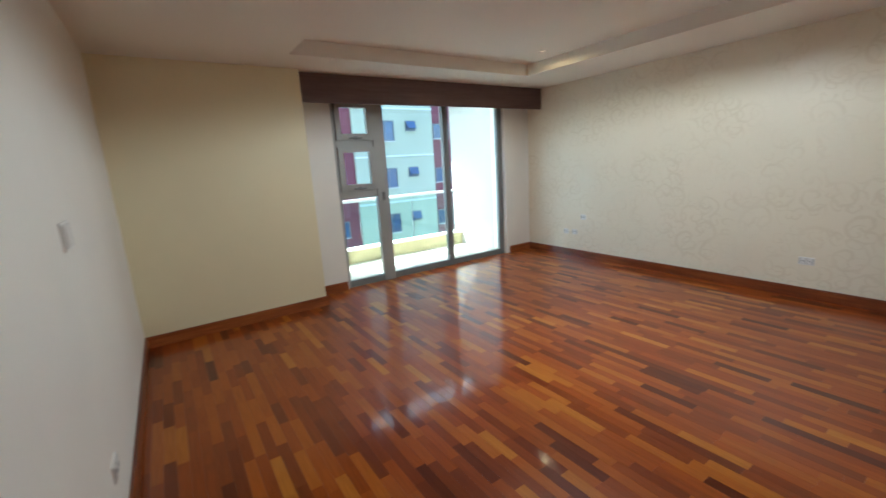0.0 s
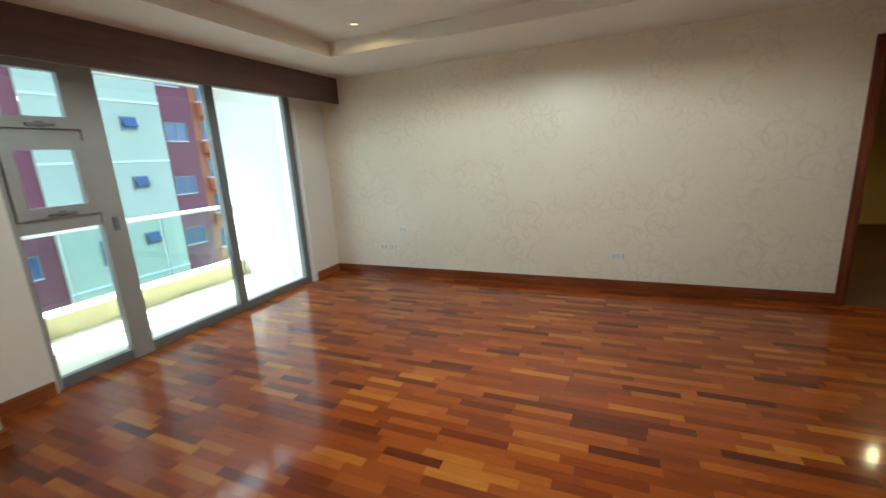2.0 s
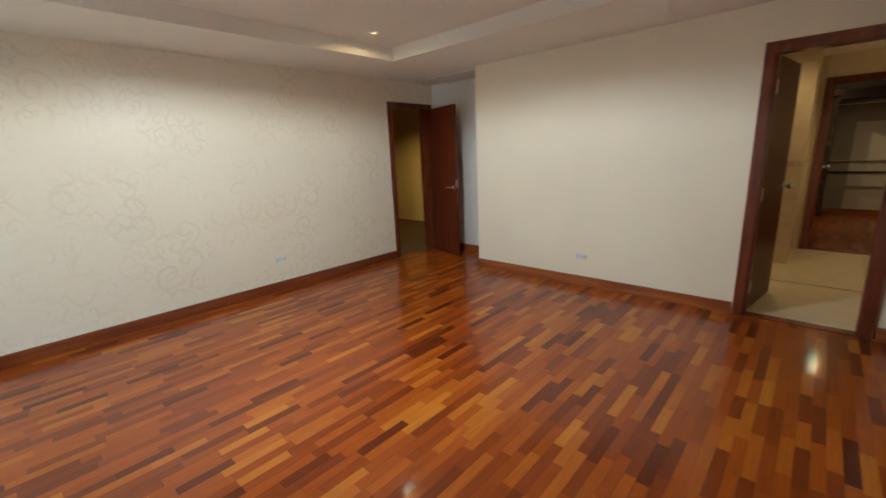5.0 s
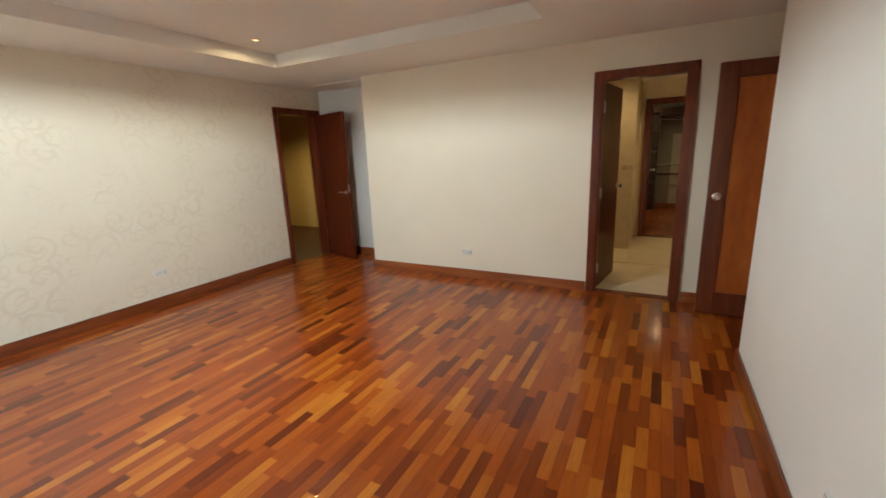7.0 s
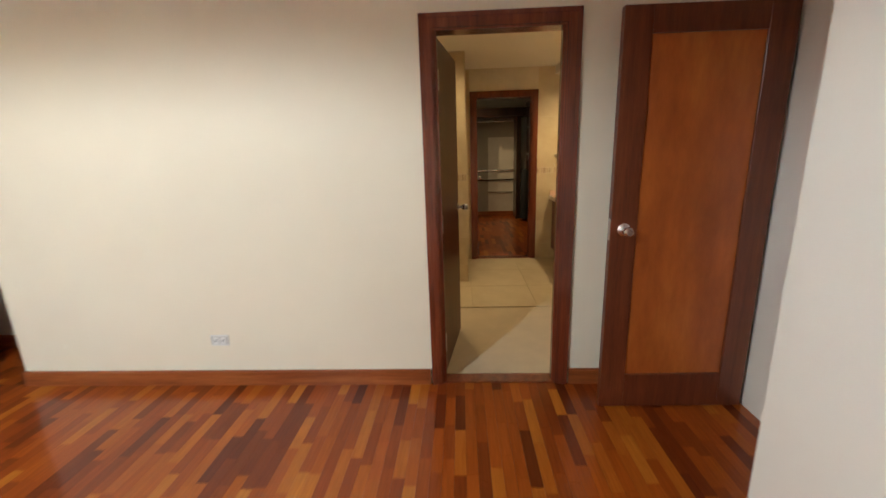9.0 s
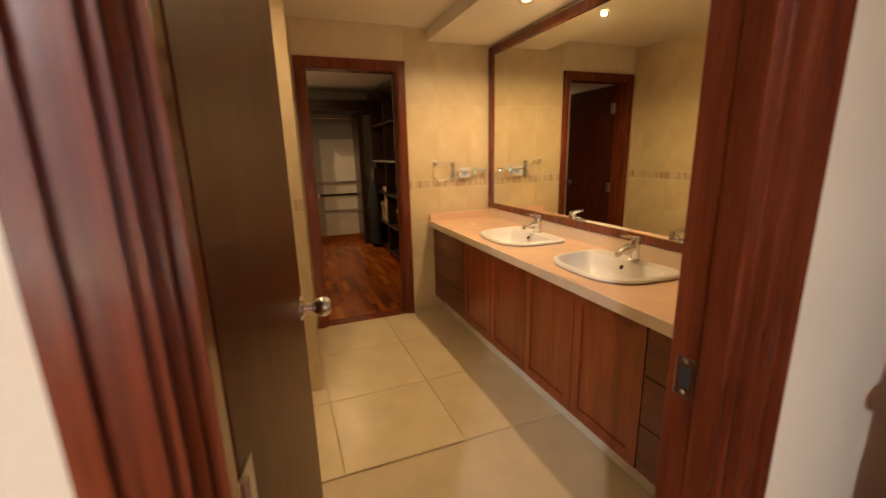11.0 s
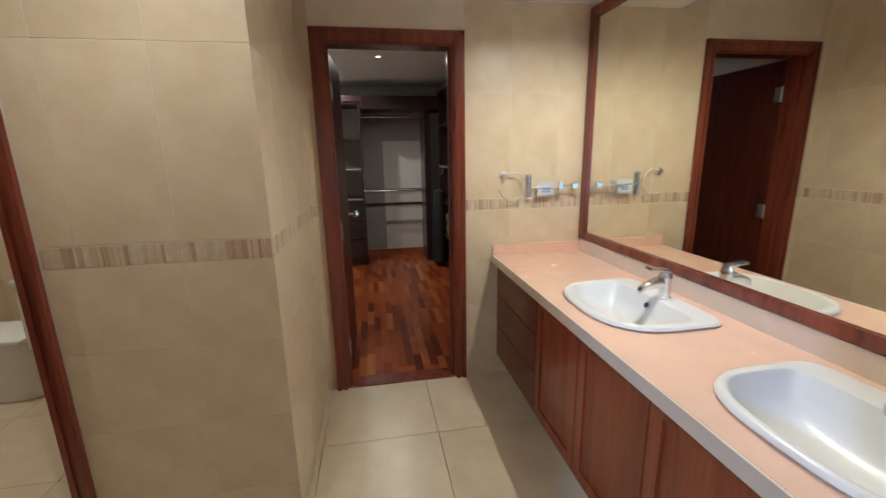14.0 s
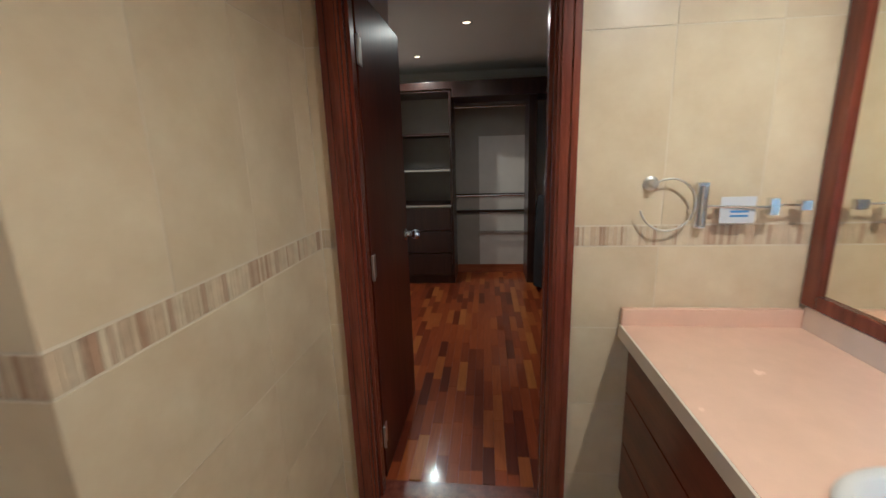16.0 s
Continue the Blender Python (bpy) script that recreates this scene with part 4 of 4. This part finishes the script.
for bx, by in BASINS:
    b = thing("basin", "white ceramic drop-in basin set into the worktop", "basin", pose(bx, by, TOPZ + 0.0005), "basins")
    part("bowl", basin_mesh(), M_CERAMIC, b, "", True)
    part("drain", lathe([(0.0, 0.004), (0.020, 0.004), (0.024, 0.0), (0.0, 0.0)], 20), M_CHROME, b, "", True, Matrix.Translation((0.035, 0, -0.1045)))
    ov = lathe([(0.0, 0.002), (0.010, 0.003), (0.013, 0.0), (0.0, 0.0)], 16, "x")
    part("overflow", ov, M_DARK, b, "", True, Matrix.Translation((-0.092, 0.0, -0.010)) @ Matrix.Rotation(radians(-30), 4, "Y"))
    tap_at(bx - 0.160, by + 0.012, TOPZ + 0.0225)

# mirror
mirror = thing("wall_mirror", "large wall mirror in a red-brown wooden frame above the vanity", "mirror")
MY0, MY1, MZ0, MZ1 = -3.010, -0.12, 0.912, 2.262
fw, foot = 0.062, 0.046
for r in ((MY0, MY0 + fw, MZ0, MZ1), (MY1 - fw, MY1, MZ0, MZ1), (MY0 + fw, MY1 - fw, MZ0, MZ0 + foot), (MY0 + fw, MY1 - fw, MZ1 - fw, MZ1)):
    part("frame", boxes((VX + 0.001, VX + 0.024, *r), bevel=0.005), M_CASING, mirror)
mm, mt, mp_ = nodes_of("mirror_silver")
mp_.inputs["Base Color"].default_value, mp_.inputs["Metallic"].default_value, mp_.inputs["Roughness"].default_value = (0.85, 0.84, 0.73, 1), 1.0, 0.008
part("mirror_glass", boxes((VX + 0.002, VX + 0.009, MY0 + fw - 0.01, MY1 - fw + 0.01, MZ0 + foot - 0.01, MZ1 - fw + 0.01)), mm, mirror)

# towel ring and extending bracket on the closet wall
WYF = -3.013
ring = thing("towel_ring", "brushed nickel towel ring on a round rose", "towel ring", pose(-0.603, WYF, 1.325))
part("rose", lathe([(0.0, 0.0), (0.024, 0.0), (0.024, 0.006), (0.014, 0.012), (0.011, 0.040), (0.0, 0.042)], 20, "y"), M_STEEL, ring, "", True)
pts = [(0.0, 0.036, 0.0), (-0.022, 0.036, 0.012)] + [(-0.045 - 0.085 * math.sin(radians(a)), 0.036, -0.068 + 0.085 * math.cos(radians(a))) for a in range(6, 262, 12)]
part("ring", tube(pts, 0.0036), M_STEEL, ring, "", True)
arm = thing("folding_wall_bracket", "chrome folding wall bracket with a paper label still on it", "wall bracket", pose(-0.762, WYF, 1.25))
part("wall_plate", boxes((-0.018, 0.018, 0.0, 0.018, -0.075, 0.075), bevel=0.003), M_CHROME, arm)
part("post", tube([(0, 0.030, -0.065), (0, 0.030, 0.065)], 0.010), M_CHROME, arm, "", True)
part("rod", tube([(0, 0.032, 0.0), (-0.19, 0.055, -0.004)], 0.005), M_CHROME, arm, "", True)
part("joint", boxes((-0.203, -0.177, 0.042, 0.068, -0.028, 0.026), bevel=0.003), M_CHROME, arm)
part("rod", tube([(-0.19, 0.055, 0.004), (-0.285, 0.045, 0.0)], 0.004), M_CHROME, arm, "", True)
part("clip", boxes((-0.305, -0.270, 0.032, 0.058, -0.016, 0.016), bevel=0.003), M_CHROME, arm)
lab = part("paper_label", boxes((-0.150, -0.045, 0.040, 0.0412, -0.055, 0.030)), M_PAPERNOTE, arm, "white paper label with blue print")
for k in range(2):
    part("print_bar", boxes((-0.130, -0.075, 0.0414, 0.0418, -0.035 + k * 0.014, -0.028 + k * 0.014)), M_BLUEBAR, lab)

# ---------------------------------------------------------------- toilet and bathtub
toilet = thing("toilet", "white ceramic close-coupled toilet in the toilet room", "toilet", pose(2.50, -3.40, 0, 0, 0, 90))
bw_ = bmesh.new()
rings = []
for a, b, sy, z in ((0.12, 0.20, 0.02, 0.0), (0.11, 0.19, 0.02, 0.10), (0.14, 0.22, 0.0, 0.25), (0.185, 0.255, -0.02, 0.37), (0.19, 0.26, -0.02, 0.395), (0.14, 0.20, -0.02, 0.395), (0.09, 0.13, 0.0, 0.25), (0.03, 0.04, 0.0, 0.20)):
    rings.append([bw_.verts.new((px, py + sy, z)) for px, py in superellipse(a, b, 2.3, 28)])
for a, b in zip(rings, rings[1:]):
    for i in range(28):
        bw_.faces.new((a[i], a[(i + 1) % 28], b[(i + 1) % 28], b[i]))
bw_.faces.new(rings[0][::-1])
bw_.faces.new(rings[-1])
part("bowl", bw_, M_CERAMIC, toilet, "", True)
part("lid", boxes((-0.19, 0.19, -0.28, 0.20, 0.397, 0.425), bevel=0.012), M_PLASTIC, toilet, "white closed lid", True)
part("tank", boxes((-0.20, 0.20, 0.24, 0.42, 0.36, 0.76), bevel=0.02), M_CERAMIC, toilet, "", True)
part("tank_lid", boxes((-0.21, 0.21, 0.23, 0.43, 0.76, 0.795), bevel=0.012), M_CERAMIC, toilet, "", True)
part("flush_button", lathe([(0.0, 0.006), (0.018, 0.006), (0.022, 0.0), (0.0, 0.0)], 18), M_CHROME, toilet, "", True, Matrix.Translation((0, 0.33, 0.7945)))

tub = thing("bathtub", "white bathtub behind a cream tiled apron", "bathtub")
part("apron", boxes((3.42, 3.50, -2.055, -0.845, 0, 0.50)), M_TILE_WALL_ALL, tub, "cream tiled apron")
part("rim", boxes((3.40, 3.50, -2.055, -0.845, 0.50, 0.56), (4.20, 4.275, -2.055, -0.845, 0.50, 0.56), (3.50, 4.20, -2.055, -1.95, 0.50, 0.56), (3.50, 4.20, -0.95, -0.845, 0.50, 0.56)), M_CERAMIC, tub)
part("basin", boxes((3.50, 4.20, -1.95, -0.95, 0.10, 0.14), (3.50, 3.52, -1.95, -0.95, 0.14, 0.50), (4.18, 4.20, -1.95, -0.95, 0.14, 0.50)), M_CERAMIC, tub)

# ---------------------------------------------------------------- dressing room
CB = -6.62


def rod(parent, x0, x1, y, z):
    part("hanging_rod", tube([(x0, y, z), (x1, y, z)], 0.012), M_CHROME, parent, "chrome hanging rod", True)


tower_u = thing("shelf_tower", "dark wenge wardrobe tower with open shelves and drawers", "wardrobe")
part("side_panel", boxes((0.30, 0.325, CB + 0.002, -6.10, 0.08, 2.12)), M_WENGE, tower_u)
part("side_panel", boxes((0.985, 1.01, CB + 0.002, -6.10, 0.08, 2.12)), M_WENGE, tower_u)
part("back_panel", boxes((0.325, 0.985, CB + 0.002, CB + 0.010, 0.08, 2.12)), M_GREY_BOARD, tower_u, "grey back panel")
part("kickboard", boxes((0.30, 1.01, CB + 0.002, -6.13, 0.0, 0.08)), M_WENGE, tower_u)
for z in (0.08, 0.89, 1.28, 1.66, 2.10):
    part("shelf", boxes((0.325, 0.985, CB + 0.010, -6.105, z, z + 0.025)), M_WENGE, tower_u)
    part("edge_strip", boxes((0.325, 0.985, -6.105, -6.100, z + 0.002, z + 0.023)), M_STEEL if z in (0.89, 1.28) else M_WENGE, tower_u)
for i in range(3):
    part("drawer_front", boxes((0.328, 0.982, -6.105, -6.087, 0.11 + i * 0.26, 0.36 + i * 0.26), bevel=0.002), M_WENGE, tower_u)
part("crown", boxes((0.29, 1.14, CB + 0.002, -6.08, 2.125, 2.20), bevel=0.004), M_WENGE, tower_u)

hang = thing("hanging_bay", "open wardrobe bay with chrome rods over a pale back panel", "wardrobe")
part("back_panel", boxes((0.02, 0.30, CB + 0.002, CB + 0.012, 0.10, 2.04)), M_GREY_BOARD, hang, "grey back panel")
part("back_panel", boxes((-0.52, 0.02, CB + 0.002, CB + 0.012, 1.66, 2.04)), M_GREY_BOARD, hang, "grey back panel")
part("back_panel", boxes((-0.52, 0.02, CB + 0.002, CB + 0.014, 0.10, 1.66)), M_WHITE_BOARD, hang, "white back panel")
part("baseboard", boxes((-0.52, 0.30, CB + 0.002, CB + 0.022, 0.0, 0.10)), M_BASE_X_LIT, hang)
part("crown", boxes((-1.20, 0.29, CB + 0.002, -6.08, 2.04, 2.20), bevel=0.004), M_WENGE, hang)
part("side_panel", boxes((-0.60, -0.52, CB + 0.002, -6.15, 0.0, 2.04)), M_WENGE, hang)
for z in (0.50, 0.76, 0.96):
    part("rail", boxes((-0.52, 0.30 if z > 0.7 else 0.02, CB + 0.016, CB + 0.040, z, z + 0.030)), M_WENGE if z > 0.7 else M_GREY_BOARD, hang)
rod(hang, -0.52, 0.30, -6.36, 0.985)
rod(hang, -0.52, 0.30, -6.36, 1.965)

shelves = thing("shelf_wall", "dark wenge wall of open closet shelves with boxes", "wardrobe")
for y in (-6.05, -5.25, -4.45, -3.65):
    part("divider", boxes((-1.265, -0.70, y, y + 0.025, 0.0, 2.20)), M_WENGE, shelves)
part("back_panel", boxes((-1.266, -1.255, -6.05, -3.65, 0.0, 2.20)), M_WENGE, shelves)
part("crown", boxes((-1.266, -0.68, -6.07, -3.60, 2.20, 2.27)), M_WENGE, shelves)
for y0, y1 in ((-6.025, -5.25), (-5.225, -4.45), (-4.425, -3.65)):
    for z in (0.05, 0.42, 0.85, 1.30, 1.80):
        part("shelf", boxes((-1.255, -0.705, y0, y1, z, z + 0.025)), M_WENGE, shelves)
    part("shelf_rail", boxes((-0.705, -0.698, y0, y1, 1.30, 1.325)), M_STEEL, shelves)


def crate(x, y, z):
    c = thing("storage_box", "tan cardboard storage box on a closet shelf", "box", pose(x, y, z), "storage boxes")
    part("box_body", boxes((-0.20, 0.20, -0.15, 0.15, 0, 0.20), bevel=0.004), M_CRATE, c)
    part("lid", boxes((-0.21, 0.21, -0.16, 0.16, 0.20, 0.25), bevel=0.004), M_CRATE, c)
    part("hand_hole", boxes((0.2005, 0.202, -0.04, 0.04, 0.11, 0.14)), M_DARK, c)


for y in (-5.45, -5.85, -4.75):
    crate(-0.95, y, 0.446)
crate(-0.95, -5.45, 0.697)
gar = thing("garment_bag", "black cloth garment bag hanging at the end of the wardrobe", "garment bag")
gb = bmesh.new()
rows = []
for z, w, d in ((1.02, 0.04, 0.03), (1.00, 0.13, 0.06), (0.9, 0.16, 0.07), (0.6, 0.17, 0.085), (0.3, 0.18, 0.09), (0.06, 0.18, 0.09)):
    rows.append([gb.verts.new((-0.66 + d * math.sin(2 * math.pi * k / 20) * (1 + 0.18 * math.sin(5 * k)), -5.93 + w * math.cos(2 * math.pi * k / 20), z)) for k in range(20)])
for a, b in zip(rows, rows[1:]):
    for k in range(20):
        gb.faces.new((a[k], a[(k + 1) % 20], b[(k + 1) % 20], b[k]))
gb.faces.new(rows[0][::-1])
gb.faces.new(rows[-1])
part("cover", gb, M_CLOTH, gar, "", True)
part("hook", tube([(-0.66, -5.93, 1.01), (-0.66, -5.93, 1.20), (-0.72, -5.93, 1.22), (-0.72, -5.93, 1.31)], 0.004), M_STEEL, gar, "", True)

# ---------------------------------------------------------------- pieces: floor tiles, wall tiles, parquet strips
rnd = random.Random(5)


def slab_mesh(name, w, d, h, material, ch=0.001):
    """A shallow piece w by d by h with its top edge eased, resting on z = 0."""
    bm = bmesh.new()
    lo = [bm.verts.new((x, y, 0)) for x, y in ((0, 0), (w, 0), (w, d), (0, d))]
    hi = [bm.verts.new((x, y, h - ch)) for x, y in ((0, 0), (w, 0), (w, d), (0, d))]
    tp = [bm.verts.new((x, y, h)) for x, y in ((ch, ch), (w - ch, ch), (w - ch, d - ch), (ch, d - ch))]
    for a, b in ((lo, hi), (hi, tp)):
        for i in range(4):
            bm.faces.new((a[i], a[(i + 1) % 4], b[(i + 1) % 4], b[i]))
    bm.faces.new(tp)
    return mesh_of(name, bm, material)


cache = {}


def piece(name, parent, w, d, h, material, m):
    key = (round(w, 3), round(d, 3), h, material.name)
    if key not in cache:
        cache[key] = slab_mesh(name, w, d, h, material, 0.0003 if material in (M_STRIP_ONE, M_TILE_WALL) else 0.0008)
    ob = new(name, cache[key])
    ob.parent = parent
    ob.matrix_basis = m
    return ob


# bathroom floor tiles, 0.6 m square
for i in range(-3, 8):
    for j in range(-8, 1):
        x0, y0 = -0.085 + 0.6 * i, -1.88 + 0.6 * j
        x1, y1 = min(x0 + 0.597, 4.28), min(y0 + 0.597, -0.085)
        x0, y0 = max(x0, -1.15), max(y0, -3.02 if x0 < 0.4 else -4.08)
        if x1 - x0 > 0.02 and y1 - y0 > 0.02:
            piece("tile", floor_bath, x1 - x0, y1 - y0, 0.010, M_TILE_FLOOR, Matrix.Translation((x0, y0, -0.010)))


def wall_tiles(parent, origin, across, length, skip=None, start=0.0, phase=0.0):
    """Tiles on a wall: tall pieces above a mosaic band, broad ones below. origin is the foot of the wall, across its direction."""
    ax = Vector(across)
    up = Vector((0, 0, 1))
    out = ax.cross(up)
    base = Matrix((ax, up, out)).transposed().to_4x4()
    base.translation = Vector(origin)
    g = 0.0017

    def lay(u0, u1, v0, v1, mat, h=0.0013):
        u0, u1 = max(u0, start), min(u1, length)
        if u1 - u0 < 0.012:
            return
        spans = [(u0, u1)]
        if skip and v0 < skip[2] - 0.01:
            spans = [(u0, min(u1, skip[0])), (max(u0, skip[1]), u1)]
        for a, b in spans:
            if b - a > 0.012:
                piece("tile", parent, b - a - 2 * g, v1 - v0 - 2 * g, h, mat, base @ Matrix.Translation((a + g, v0 + g, 0)))

    rows_lo = [0.0, 0.195, 0.505, 0.812, 1.112]
    for v0, v1 in zip(rows_lo, rows_lo[1:]):
        for k in range(-1, 7):
            lay(phase + 0.603 * k, phase + 0.603 * (k + 1), v0, v1, M_TILE_WALL)
    for v0, v1 in ((1.186, 1.80), (1.80, 2.37)):
        for k in range(-1, 13):
            lay(phase + 0.3015 * k, phase + 0.3015 * (k + 1), v0, v1, M_TILE_WALL)
    bm = bmesh.new()
    u = start
    r = random.Random(int(length * 1000) + 3)
    while u < length - 0.008:
        w = r.choice((0.008, 0.010, 0.012, 0.015, 0.020))
        w = min(w, length - u)
        if not (skip and u + w > skip[0] and u < skip[1]):
            for a, b in ((u + 0.0008, u + w - 0.0008),):
                q = [bm.verts.new(base @ Vector(c)) for c in ((a, 1.116, 0), (b, 1.116, 0), (b, 1.182, 0), (a, 1.182, 0), (a, 1.116, 0.0014), (b, 1.116, 0.0018), (b, 1.182, 0.0018), (a, 1.182, 0.0014))]
                for f in ((4, 5, 6, 7), (0, 1, 5, 4), (1, 2, 6, 5), (2, 3, 7, 6), (3, 0, 4, 7)):
                    bm.faces.new([q[i] for i in f])
        u += w
    band = part("mosaic_band", bm, M_MOSAIC, parent, "band of thin brown and cream mosaic strips")
    band["kind"] = "stuff"


wall_tiles(w_tile, (1.245, -2.0405, 0), (-1, 0, 0), 0.7045, phase=-0.195)
wall_tiles(w_tile, (0.5425, -2.0385, 0), (0, -1, 0), 0.975, phase=-0.05)
wall_tiles(w_closet, (0.540, -3.0155, 0), (-1, 0, 0), 1.678, skip=(0.062, 0.900, 2.118), phase=-0.02)

# parquet strips
SW, SL = 0.056, 0.31


def strip_row(x, y0, y1, near, parent, rest):
    y = y0 - rnd.random() * SL
    while y < y1:
        ln = SL * rnd.choice((0.8, 1.0, 1.0, 1.2))
        a, b = max(y, y0), min(y + ln, y1)
        if b - a > 0.01:
            if near(x, (a + b) / 2) and b - a > 0.2:
                piece("strip", parent, SW - 0.0006, round(b - a, 2) - 0.0006, 0.010, M_STRIP_ONE, Matrix.Translation((x, a, -0.010)))
                b2 = a + round(b - a, 2)
                y = b2 if b == y + ln else y + ln
                continue
            rest.append((x, a, b))
        y += ln


def lay_strips(parent, x0, x1, y0, y1, near):
    rest = []
    x = x0
    while x < x1:
        strip_row(x, y0, y1, near, parent, rest)
        x += SW
    verts, faces = [], []
    for x, a, b in rest:
        k = len(verts)
        x2 = min(x + SW - 0.0006, x1)
        verts += [(x, a, -0.010), (x2, a, -0.010), (x2, b - 0.0006, -0.010), (x, b - 0.0006, -0.010), (x, a, 0), (x2, a, 0), (x2, b - 0.0006, 0), (x, b - 0.0006, 0)]
        faces += [(k + 4, k + 5, k + 6, k + 7), (k, k + 1, k + 5, k + 4), (k + 1, k + 2, k + 6, k + 5), (k + 2, k + 3, k + 7, k + 6), (k + 3, k, k + 4, k + 7)]
    me = bpy.data.meshes.new("strip_field")
    me.from_pydata(verts, [], faces)
    me.materials.append(M_STRIP_ALL)
    ob = new("strip_field", me)
    ob.parent = parent
    ob["kind"] = "stuff"


floor_ob = bpy.data.objects["floor"]
lay_strips(floor_ob, -0.95, -0.35, 0.0, 1.13, lambda x, y: False)
lay_strips(floor_ob, -0.35, 4.748, 0.0, 5.505, lambda x, y: 0.75 < x < 2.35 and 1.4 < y < 5.0)
lay_strips(floor_ob, 3.505, 4.748, -0.56, 0.0, lambda x, y: False)
lay_strips(floor_closet, -1.27, 1.15, -6.62, -3.14, lambda x, y: -0.45 < x < 0.6 and -4.6 < y < -3.2)
